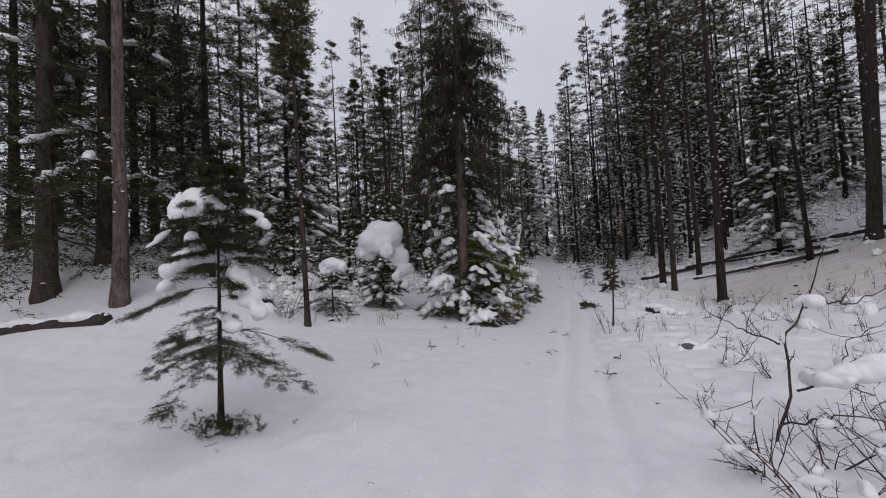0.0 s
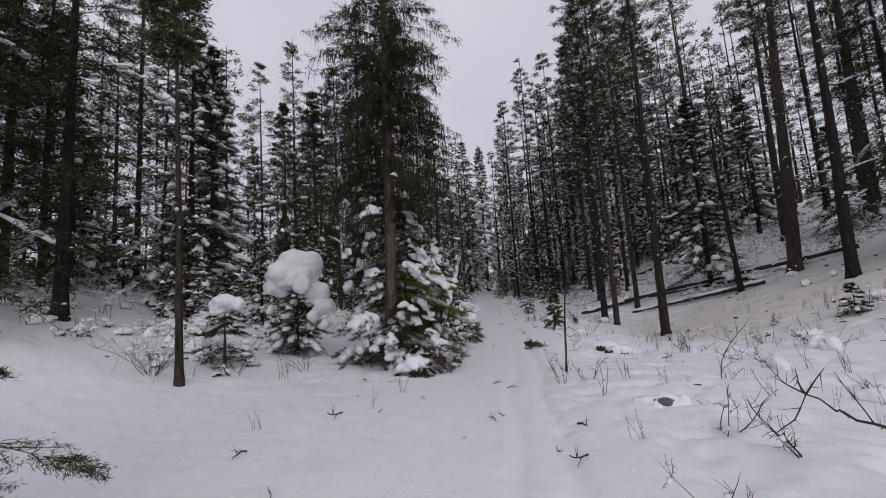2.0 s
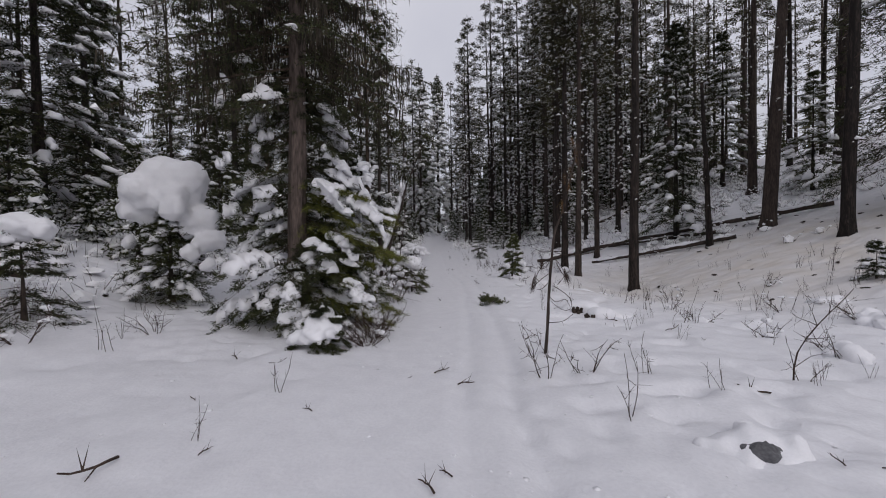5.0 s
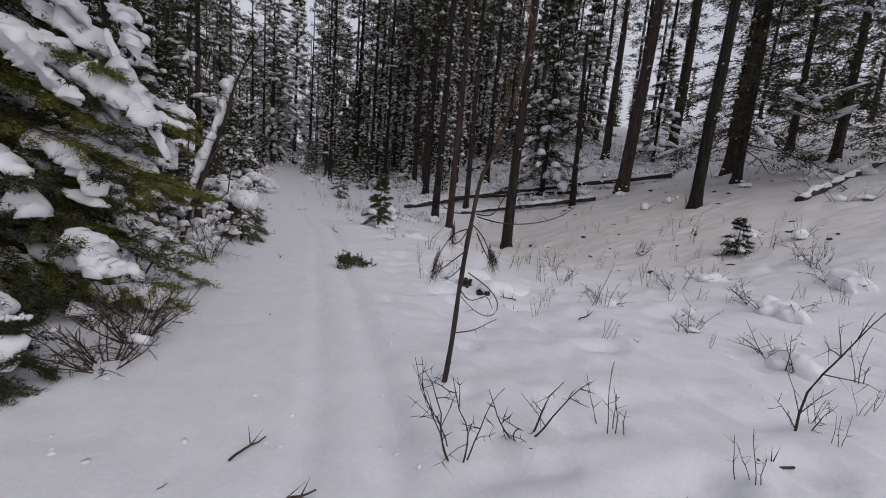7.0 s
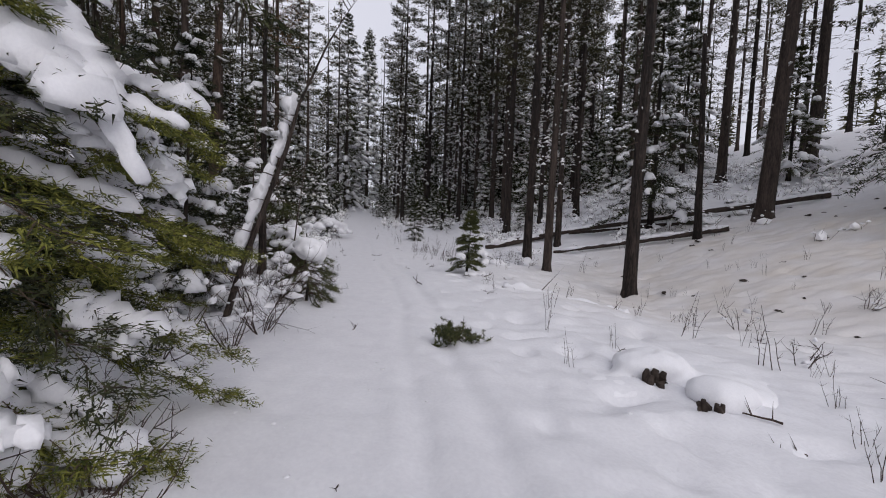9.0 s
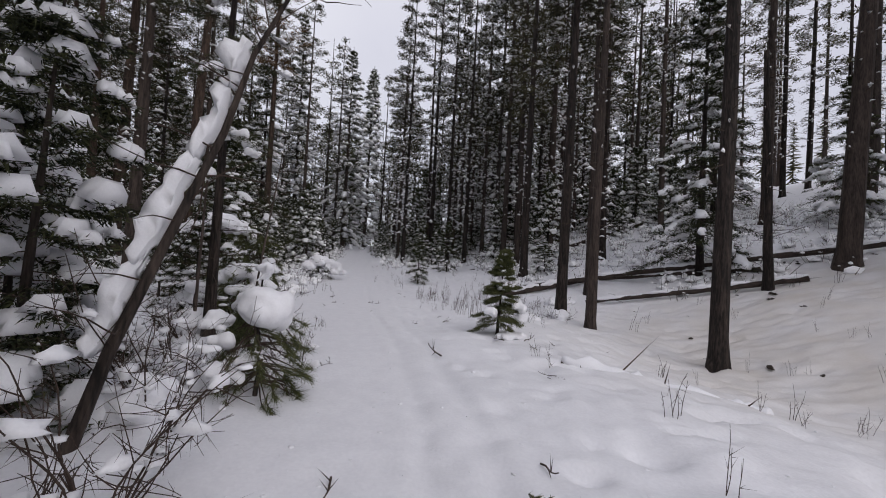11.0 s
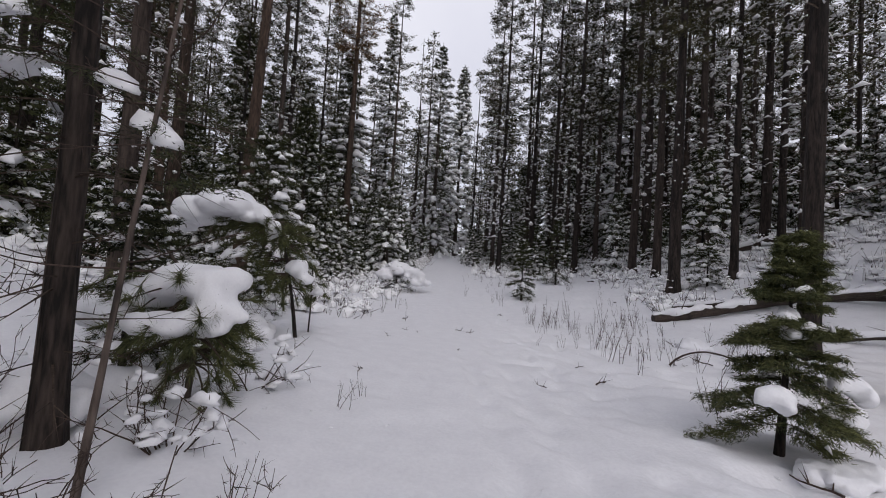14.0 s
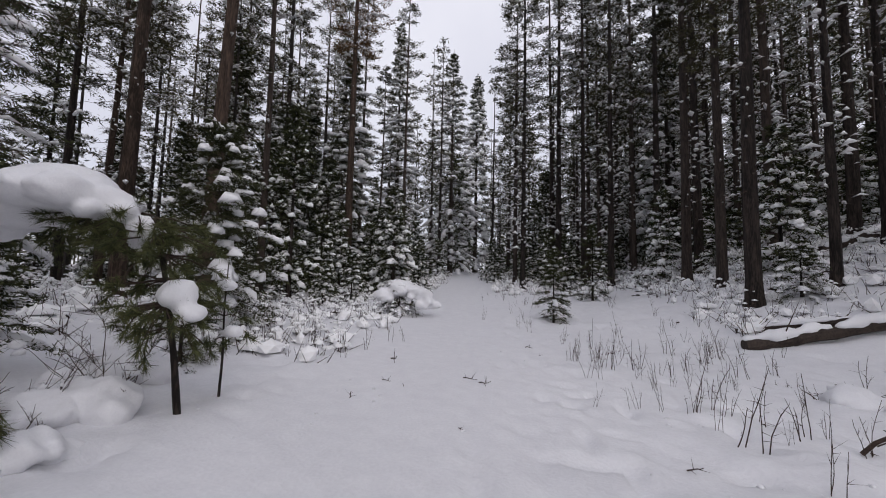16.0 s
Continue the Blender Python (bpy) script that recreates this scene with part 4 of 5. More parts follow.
for count, low_, high_, reach, fall, arc, leaf_, chance, tw_, st_, nl_, nw_, thick_ in (
        (78, 0.4, 4.9, 1.4, 0.55, (1.6, 4.6), NEEDLE, 0.45, 13, 13, 0.07, 0.015, 0.13),
        (14, 0.3, 1.4, 1.2, 0.8, (4.6, 5.4), NEEDLE, 0.45, 13, 20, 0.055, 0.011, 0.09),
        (40, 1.7, 4.9, 1.5, 0.7, (-0.72, 1.5), NEEDLE, 0.36, 13, 22, 0.055, 0.010, 0.12),
        # low dark boughs, also added to darken the shaded space under the tree
        (24, 0.25, 1.6, 1.45, 0.6, (-0.9, 1.2), NEEDLE, 0.25, 13, 20, 0.06, 0.012, 0.08),
        (36, 0.7, 2.7, 1.85, 0.42, (-0.3, 1.0), YNEEDLE, 0.2, 18, 46, 0.046, 0.0085, 0.08)):
    b = boughs(rng, count, low_, high_, reach, lambda u: 1.05 - 0.1 * u, lambda u: -0.2 + 0.25 * u, fall, (0, 0), None, arc)
    bough_parts(big, rng, b, leaf_, chance, tw_, st_, nl_, nw_, 0.3, 0.03, thick_, 0.85)
part("snow", white, FLECK, big, "small patches of snow", False, "stuff")
rng = np.random.default_rng(322)
for way_, wide in ((((1.2, 0.05, 2.75), (1.42, 0.1, 2.2), (1.68, 0.12, 1.6)), 0.13), (((1.15, 0.35, 3.2), (1.35, 0.35, 2.6)), 0.14), (((1.3, 0.7, 2.0), (1.55, 0.75, 1.5)), 0.13), (((1.1, -0.35, 0.85), (1.5, -0.55, 0.5)), 0.16), (((0.75, -0.75, 2.6), (1.15, -0.35, 2.0)), 0.13), (((0.6, -0.2, 3.3), (1.1, 0.05, 2.75)), 0.14), (((0.95, 0.15, 2.3), (1.3, 0.35, 1.8)), 0.13)):
    way_ = np.array(way_)
    t = np.linspace(0, len(way_) - 1, 26)
    c = np.stack([np.interp(t, np.arange(len(way_)), way_[:, k]) for k in range(3)], -1)
    d = unit((way_[-1] - way_[0]) * [1, 1, 0])
    geo = Geo()
    sweep(geo, rng, c, (-d[1], d[0], 0), wide, wide * 0.62, 14, 0.14)
    for j in rng.integers(5, 23, 4):
        out = np.array([-d[1], d[0], 0]) * rng.choice([-1, 1])
        lobe = c[j] + np.linspace(0, 1, 14)[:, None] * (out * 1.3 * wide + d * 0.5 * wide + [0, 0, -0.5 * wide])
        sweep(geo, rng, lobe, d, wide * 0.55, wide * 0.45, 12, 0.12)
    part("snow", geo, SNOW, big, "long drape of snow over a bough", True, "stuff")

# bowed bough under snow at its foot
foot = fir("bowed_sprout", 330, 0.85, 0.02, 0.05, 0.72, "fir sprout bowed under heavy snow", 2, (0.05, 0), NEEDLE, 0.2, 22, 0.7, "small firs by the trail")
stand(foot, -1.95, 11.2, 0.85)
heap(foot, 331, ((0.0, -0.05, 0.44, 0.32, 0.3, 0.22), (-0.02, 0.2, 0.66, 0.18, 0.18, 0.18), (0.22, -0.15, 0.34, 0.2, 0.18, 0.13), (-0.25, -0.15, 0.28, 0.2, 0.2, 0.14)))
# real low brush, made denser to stand in for shade under the spruce
shrub(-1.3, 11.55, 332, 20, 0.55, 1.0, snow=0.05)
shrub(-1.35, 12.1, 333, 22, 0.65, 1.0)
shrub(-1.5, 12.7, 334, 14, 0.6, 1.0)

# dead sapling beside the trail with curled dry sprays
rng = np.random.default_rng(340)
sx, sy = 1.42, 10.97
sap = thing("dead_sapling", sx, sy, at(sx, sy) - 0.05, "thin dead sapling with curled dry needle sprays", "tree")
ACROSS = np.array([0.971, -0.238, 0.0])


def swung(points, deep=0.0, count=12):
    """A smooth line through places given across and up, bulging away by deep."""
    ctrl = np.array([ACROSS * u + [0, 0, v + 0.1] for u, v in points])
    for _ in range(3):
        mid = np.empty((2 * len(ctrl) - 1, 3))
        mid[::2], mid[1::2] = ctrl, (ctrl[:-1] + ctrl[1:]) / 2
        mid[1:-1] = (mid[:-2] + 2 * mid[1:-1] + mid[2:]) / 4
        ctrl = mid
    pick = np.linspace(0, len(ctrl) - 1, count)
    line = np.stack([np.interp(pick, np.arange(len(ctrl)), ctrl[:, k]) for k in range(3)], -1)
    return line + np.array([0.238, 0.971, 0])[None] * (deep * np.sin(np.linspace(0, 3.14, count)))[:, None]


line = swung(((-0.06, -0.15), (-0.01, 0.37), (0.0, 0.78), (0.03, 1.11), (0.06, 1.38), (0.08, 1.63), (0.16, 1.78), (0.22, 2.0), (0.27, 2.19), (0.34, 2.5), (0.38, 2.75)), 0.0, 24)
stem = Geo()
tube(stem, line, np.linspace(0.023, 0.009, 24) * (1 + rng.normal(0, 0.06, 24)), 8, 0.07, rng)
part("trunk", stem, BARK, sap)
CURLS = ((((0.09, 1.33), (0.26, 1.29), (0.5, 1.31), (0.72, 1.38), (0.84, 1.47)), 0), (((0.03, 1.06), (-0.07, 0.99), (-0.15, 0.92), (-0.23, 0.83)), 1), (((0.04, 1.23), (-0.06, 1.19), (-0.14, 1.08), (-0.2, 0.94), (-0.22, 0.86)), 1),
         (((0.05, 1.27), (0.15, 1.19), (0.21, 1.06), (0.25, 0.95)), 1), (((0.06, 0.88), (0.25, 0.78), (0.33, 0.66), (0.27, 0.54), (0.13, 0.58), (0.02, 0.68)), 0), (((-0.01, 0.37), (0.17, 0.36), (0.26, 0.43), (0.32, 0.51)), 0),
         (((0.08, 1.35), (0.21, 1.33), (0.26, 1.46), (0.32, 1.56)), 0), (((0.02, 0.95), (-0.07, 0.83), (-0.16, 0.82)), 0), (((0.06, 1.36), (-0.08, 1.32), (-0.2, 1.40)), 0), (((0.06, 1.3), (-0.02, 1.12), (-0.1, 1.1), (-0.08, 1.2)), 1), (((0.1, 1.2), (0.2, 1.0), (0.27, 0.98)), 1), (((0.0, 0.75), (0.1, 0.62), (0.22, 0.75), (0.28, 0.6)), 0))
for k, (points, spray) in enumerate(CURLS):
    out = swung(points, rng.uniform(-0.14, 0.14))
    br, dry = Geo(), Geo()
    tube(br, out, np.linspace(0.0055, 0.0026, 12), 5)
    for j in (4, 7, 9):
        sticks(br, out[j], out[j] + unit(rng.normal(0, 1, 3)) * rng.uniform(0.05, 0.12), 0.003)
    bo = part("branch", br, TWIG, sap)
    if spray:
        for j in (8, 9, 10, 11):
            tuft(dry, rng, out[j], (0, 0, -1) + 0.4 * unit(out[11] - out[8]), 26, 0.13, 0.003, 0.28)
        part("dry_needles", dry, TWIG, bo, "brown dead needle sprays", kind="stuff")
orange = Geo()
for k in range(8):
    tuft(orange, rng, line[23 - k] + rng.normal(0, 0.05, 3), (0.1, 0, -1), 30, 0.14, 0.003, 0.35)
part("rusty_tip", orange, BROWN, sap, "orange-brown needles at the tip", kind="stuff")
shrub(1.24, 10.12, 341, 5, 0.8, 0.5, "leafless V-shaped twigs in front of a dead sapling", 0.006, 4)
shrub(1.72, 10.25, 342, 4, 0.6, 0.8, side=4)

# cut fir bough lying on the trail's edge
rng = np.random.default_rng(345)
cut = thing("cut_bough", 0.76, 15.6, at(0.76, 15.6) + 0.02, "green fir bough lying in the snow", "branch")
for k in range(12):
    wood, leaves = Geo(), Geo()
    ang = rng.uniform(-0.4, 3.5)
    br = wander(rng, (rng.normal(0, 0.12), rng.normal(0, 0.05), 0.02), (np.cos(ang), 0.5 * np.sin(ang), 0.75), rng.uniform(0.2, 0.36), 5, 0.12, -0.2)
    tube(wood, br, np.linspace(0.006, 0.002, 6), 4)
    for j in range(2, 6):
        for _ in range(3):
            tuft(leaves, rng, br[j] + rng.normal(0, 0.025, 3), br[j] - br[j - 1] + rng.normal(0, 0.05, 3), 34, 0.055, 0.009, 0.8)
    sprig = part("sprig", wood, TWIG, cut)
    part("needles", leaves, LNEEDLE, sprig, kind="stuff")

# rock and snow-covered stump pieces
rng = np.random.default_rng(350)
geo = Geo()
blobs(geo, [(0, 0, 0)], [(0.2, 0.14, 0.12)], np.array([0.3]), rng, 3, 0.05)
rock = thing("rock", 2.5, 8.4, at(2.5, 8.4) - 0.02, "grey rock half sunk in the snow", "rock")
part("stone", geo, ROCK, rock)
heap(rock, 351, ((0.05, 0.1, 0.06, 0.24, 0.16, 0.11), (-0.18, 0.08, 0.02, 0.2, 0.18, 0.1), (0.15, 0.02, 0.0, 0.16, 0.14, 0.08)))
stump = thing("broken_stump", 2.85, 14.3, at(2.85, 14.3) - 0.06, "broken dark stumps filling two dark openings under a snow mound", "stump")
# dark wood also stands in for the shade of two openings under snow
for px, py, ph, pr in ((-0.27, 0.04, 0.2, 0.12), (-0.18, -0.6, 0.17, 0.10)):
    for k in range(8):
        geo = Geo()
        ox, oy = rng.uniform(-pr, pr) * 0.8, rng.normal(0, pr * 0.35)
        top = ph * rng.uniform(0.45, 1.15)
        tip = (px + ox * 1.3 + rng.normal(0, 0.02), py + oy, top)
        tube(geo, [(px + ox, py + oy, -0.12), (px + ox * 1.15, py + oy, top * 0.75), tip], [pr * 0.34, pr * 0.3, pr * 0.2], 6, 0.2, rng)
        part("splinter", geo, DEADWOOD, stump)
heap(stump, 352, ((-0.15, 0.36, 0.15, 0.44, 0.32, 0.18), (0.12, -0.32, 0.12, 0.34, 0.28, 0.17), (0.45, 0.15, 0.02, 0.6, 0.5, 0.12), (-0.68, 0.2, 0.0, 0.35, 0.35, 0.10), (0.3, -0.75, -0.02, 0.35, 0.22, 0.07)), extra=3, rag=0.0)

# green young fir right of the trail
f9 = fir("small_fir", 360, 1.85, 0.032, 0.22, 0.52, "green young fir with snow on its low boughs", 2, (0.05, 0), LNEEDLE, 0.12, 66, 0.42, "small firs by the trail", 0.4, dense=28)
stand(f9, 1.69, 21.75)
for k, lump in enumerate(((-0.22, -0.3, 0.55, 0.12, 0.11, 0.08), (0.4, -0.1, 0.66, 0.11, 0.10, 0.13), (0.48, 0.0, 0.36, 0.13, 0.12, 0.15), (0.2, -0.35, 0.08, 0.26, 0.22, 0.09), (0.0, -0.12, 1.0, 0.09, 0.09, 0.06))):
    heap(f9, 361 + k, (lump,), 0.022, extra=5)

# leaning snow-plastered trunk, and snow-bowed young trees behind it
lean = thing("leaning_trunk", -2.54, 16.66, at(-2.54, 16.66) - 0.05, "thin leaning trunk plastered with snow", "tree")
rng = np.random.default_rng(370)
line = np.array([(0, 0, 0), (0.18, 0.1, 0.75), (0.42, 0.3, 1.6), (0.68, 0.55, 2.55), (0.85, 0.65, 3.3), (1.25, 0.8, 4.3), (1.7, 1.0, 5.2)])
stem = Geo()
tube(stem, line, [0.052, 0.044, 0.038, 0.032, 0.024, 0.014, 0.005], 8, 0.05, rng)
part("trunk", stem, BARK, lean)
tw = Geo()
for _ in range(26):
    k = rng.integers(1, 6)
    br = wander(rng, line[k] + (line[min(k + 1, 6)] - line[k]) * rng.random(), rng.normal(0, 1, 3) + [0, 0, 0.5], rng.uniform(0.4, 1.0), 5, 0.15)
    tube(tw, br, np.linspace(0.008, 0.002, 6), 4)
part("twigwork", tw, TWIG, lean, kind="stuff")
t = np.linspace(0.9, 4.1, 44)
c = np.stack([np.interp(t, np.arange(7), line[:, k]) for k in range(3)], -1) + [-0.07, -0.02, 0.02]
for lo, hi, wide in ((0, 13, 0.07), (11, 25, 0.085), (24, 36, 0.075), (35, 44, 0.085)):
    geo = Geo()
    sweep(geo, rng, c[lo:hi], (0.3, 0.95, 0), wide, wide * 1.3, 12, 0.24)
    part("snow", geo, SNOW, lean, "snow plastered along the trunk", True)
for k, (x, y, h, ln) in enumerate(((-3.5, 17.3, 4.3, 0.9), (-3.6, 15.6, 3.4, 1.0), (-4.2, 18.0, 3.4, 0.8), (-4.6, 18.6, 5.0, 1.1))):
    tree = fir("snowy_sapling", 380 + k, h, 0.05, 0.3, ln, "slim young conifer heaped with snow", 1, (0.06 - 0.03 * k, 0), NEEDLE, 0.8, 64, 0.5, "small firs by the trail", thick=0.19)
    stand(tree, x, y)
for k, (x, y, h, n) in enumerate(((-1.8, 16.0, 1.25, 12), (-2.3, 17.3, 1.5, 10), (-2.6, 18.0, 1.0, 9), (-1.9, 15.3, 0.6, 7), (-2.3, 14.5, 1.1, 9))):
    shrub(x, y, 400 + k, n, h, 0.7, "twiggy shrub loaded with clumps of snow", 0.008, 6, snow=0.5)

# near trunk and bowed pines left of the trail
slim = fir("slim_spruce", 411, 10.5, 0.095, 2.3, 1.35, "slim dark trunk with high drooping snowy boughs", 2, (0.01, 0.0), NEEDLE, 0.4, 52, 0.55, "small firs by the trail", dense=30)
stand(slim, -3.35, 20.45)
geo = Geo()
dead_branches(geo, np.random.default_rng(412), 0.5, 2.6, 34, 0.9, 0.009)
part("branchwork", geo, DEADTWIG, slim, "thin bare dead branches", kind="stuff")
rng = np.random.default_rng(413)
heap(slim, 413, drape(rng, ((0.1, -0.25, 3.35), (0.45, -0.4, 3.2), (0.75, -0.5, 2.9)), 7, 0.10, 0.07), 0.024, extra=4)
stand(pine("pine", 410, 20, 0.17, 0.30, 1.7, "dark pine trunk among snowy young growth", 1, (0.02, 0), dead=90, snow=0.5, group="tall pines by the trail"), -7.3, 24.6)
bent_pine(-2.12, 18.8, 414, ((0, 0, 0), (0.02, 0, 0.3), (-0.02, 0, 0.6), (0.0, 0, 0.85)), 0.02, 26, "young pine with long drooping needles and a knob of snow", ((0.0, -0.02, 0.86, 0.15, 0.14, 0.10), (-0.1, 0.0, 0.8, 0.1, 0.1, 0.07)), 0.24, -0.6, (0.55, 1.0), fine=120)
lump = bent_pine(-1.72, 17.97, 420, ((0, 0, 0), (0.03, 0.02, 0.4), (-0.04, 0.05, 0.85), (-0.02, 0.1, 1.3)), 0.026, 60, "young pine buried under a huge lump of snow",
                 ((0.03, -0.02, 0.97, 0.26, 0.25, 0.22), (0.09, -0.06, 0.90, 0.24, 0.23, 0.20), (-0.06, 0.03, 1.02, 0.18, 0.18, 0.15)), 0.62, -0.5, (0.2, 0.75), fine=80, rag=0.35)
for k, clump in enumerate(((-0.3, -0.1, 0.62, 0.13, 0.11, 0.09), (0.02, -0.3, 0.5, 0.10, 0.09, 0.07), (-0.48, 0.1, 0.78, 0.16, 0.14, 0.10), (-0.22, -0.25, 0.36, 0.15, 0.13, 0.09), (-0.55, -0.1, 0.5, 0.13, 0.12, 0.1))):
    heap(lump, 425 + k, (clump,), 0.02, extra=5)
rng = np.random.default_rng(424)
heap(lump, 419, drape(rng, ((-0.06, 0.08, 1.26), (-0.02, 0.1, 1.4), (0.08, 0.1, 1.28)), 6, 0.06, 0.06), 0.02, extra=4)


def bare_pole(x, y, h, r, lean_, seed):
    """A thin sapling stem with level dead branches."""
    rng = np.random.default_rng(seed)
    ob = thing("bare_sapling", x, y, at(x, y) - 0.04, "thin bare sapling with level dead branches", "tree", "bare shrubs in the snow")
    part("trunk", trunk_geo(rng, h, r, lean_, 7, 9, 0.012, 0.35, 1.15), GREYBARK, ob)
    for z in np.sort(rng.uniform(0.25 * h, 0.95 * h, 12)):
        geo = Geo()
        ang = rng.uniform(0, 6.283)
        line = wander(rng, (lean_[0] * z, lean_[1] * z, z), (np.cos(ang), np.sin(ang), 0.05), rng.uniform(0.35, 0.9), 8, 0.07, -0.01)
        twiggy(geo, rng, line, 0.0055, 5, 0.13, 1)
        part("branch", geo, TWIG, ob)
    return ob


bare_pole(-3.66, 20.6, 4.2, 0.028, (0.03, 0.0), 415)
bare_pole(-2.6, 20.0, 3.0, 0.021, (0.12, 0.02), 416)
for k, (x, y, h, n) in enumerate(((-1.95, 19.5, 0.45, 9), (-1.75, 20.0, 0.4, 8), (-2.35, 19.7, 0.6, 9), (-2.7, 19.1, 0.8, 8), (-1.45, 19.2, 0.3, 5))):
    shrub(x, y, 470 + k, n, h, 0.9, "tangle of low twigs in the snow", 0.006, 6, snow=0.06)
bent_pine(-3.15, 21.4, 421, ((0, 0, 0), (0.05, 0, 0.5), (0.0, 0.0, 1.0), (-0.3, 0, 1.3)), 0.03, 80, "young pine under a wide dome of snow",
          ((-0.05, 0, 1.02, 0.42, 0.36, 0.18), (-0.42, 0.05, 0.9, 0.34, 0.3, 0.16), (0.3, -0.1, 0.82, 0.24, 0.22, 0.14), (-0.72, 0.0, 0.7, 0.28, 0.26, 0.13), (0.05, -0.35, 0.72, 0.24, 0.2, 0.12), (0.32, -0.15, 0.7, 0.16, 0.14, 0.11)), 0.66, -0.5, (0.25, 0.9), rag=0.25)
bent_pine(-4.05, 22.95, 428, ((0, 0, 0), (-0.1, 0, 0.3), (-0.05, 0, 0.55), (0.2, -0.05, 0.6)), 0.016, 28, "small pine weighed down by snow, needles hanging", ((-0.2, 0.1, 0.5, 0.24, 0.22, 0.16), (0.05, 0.08, 0.6, 0.16, 0.16, 0.1)), 0.5, -0.8, (0.4, 1.0), fine=110)
bent_pine(-3.75, 24.45, 422, ((0, 0, 0), (-0.08, 0, 0.55), (-0.2, 0, 1.1), (-0.35, 0, 1.75), (-0.8, 0, 2.05), (-1.25, -0.1, 1.85)), 0.034, 130, "curved young pine bearing a broad dome of snow",
          ((-1.2, -0.3, 2.1, 0.6, 0.46, 0.28), (-1.6, -0.35, 1.95, 0.42, 0.38, 0.27), (-1.85, -0.35, 1.78, 0.2, 0.25, 0.2), (-0.75, -0.25, 2.0, 0.28, 0.27, 0.2), (-0.42, -0.1, 1.75, 0.14, 0.12, 0.16), (0.0, -0.1, 1.15, 0.16, 0.14, 0.17), (0.12, -0.1, 0.98, 0.13, 0.12, 0.1)), 0.62, -0.4, (0.35, 1.0), rag=0.3)
bent_pine(-3.85, 25.1, 423, ((0, 0, 0), (0.02, 0, 0.5), (0.0, 0, 1.0), (0.02, 0, 1.5)), 0.016, 7, "thin pine sapling with needle tufts", ((0.0, 0, 1.25, 0.12, 0.1, 0.09), (0.12, 0, 0.75, 0.1, 0.1, 0.08)), 0.3, -0.2, (0.35, 0.8))
yf = fir("small_fir", 430, 4.6, 0.05, 0.6, 1.65, "young fir bearing lumps of snow", 1, (0, 0), NEEDLE, 0.5, 120, 0.45, "small firs by the trail", thick=0.135)
stand(yf, -7.0, 28.6)
for k, (x, y, h) in enumerate(((-4.3, 21.9, 2.2), (-5.2, 23.2, 1.8), (-6.4, 24.4, 2.0), (-5.6, 26.4, 1.5), (-4.9, 19.6, 1.6))):
    stand(fir("small_fir", 440 + k, h, 0.03, 0.1, 0.75, "small fir weighed down by snow", 1, (0, 0), NEEDLE, 0.7, 44, 0.5, "small firs by the trail"), x, y)
for k, (x, y, h, n) in enumerate(((-2.6, 20.6, 0.8, 9), (-3.3, 18.6, 0.9, 10), (-4.3, 22.2, 0.9, 5), (-4.6, 23.8, 0.7, 4), (-2.9, 22.0, 0.7, 5), (-5.0, 24.8, 1.0, 9), (-3.6, 20.2, 1.0, 10))):
    shrub(x, y, 450 + k, n, h, 0.8, "twiggy shrub tangled with snow", 0.007, 6, snow=0.5)

def hummock(x, y, seed, a, h):
    """A hump of snow over low twigs."""
    rng = np.random.default_rng(seed)
    ob = thing("snow_hummock", x, y, at(x, y) - 0.05, "rounded hump of snow over buried twigs", "snow", "humps of snow")
    heap(ob, seed, [(rng.normal(0, a * 0.3), rng.normal(0, a * 0.3), h * rng.uniform(0.2, 0.6), a * rng.uniform(0.5, 0.9), a * rng.uniform(0.5, 0.9), h * rng.uniform(0.5, 0.8)) for _ in range(4)], 0.035, extra=5)
    for _ in range(7):
        geo = Geo()
        ang = rng.uniform(0, 6.28)
        line = wander(rng, (a * 0.7 * np.cos(ang), a * 0.7 * np.sin(ang), 0.02), (np.cos(ang) * 0.7, np.sin(ang) * 0.7, 0.7), rng.uniform(0.25, 0.6), 6, 0.16, -0.05)
        twiggy(geo, rng, line, 0.006, 3, 0.2)
        part("twig", geo, TWIG, ob)
    return ob


HUMMOCKS = ((-3.9, 23.3, 0.3, 0.25), (-5.2, 23.4, 0.45, 0.4), (-4.5, 24.0, 0.4, 0.35), (-5.3, 25.3, 0.5, 0.4), (-3.7, 20.9, 0.4, 0.4), (-2.4, 17.2, 0.3, 0.3), (5.2, 11.0, 0.26, 0.2), (6.8, 12.4, 0.3, 0.22), (7.6, 14.4, 0.26, 0.2), (8.8, 12.8, 0.34, 0.26), (4.6, 13.4, 0.22, 0.16), (10.5, 16.2, 0.3, 0.22), (5.4, 8.8, 0.26, 0.2), (-8.6, 12.0, 0.5, 0.35), (-10.4, 14.0, 0.6, 0.4), (3.4, 27.2, 0.35, 0.25), (4.4, 25.4, 0.3, 0.25), (3.2, 24.6, 0.3, 0.2), (5.4, 28.2, 0.4, 0.3))
for k, (x, y, a, h) in enumerate(HUMMOCKS):
    hummock(x, y, 700 + k, a, h)

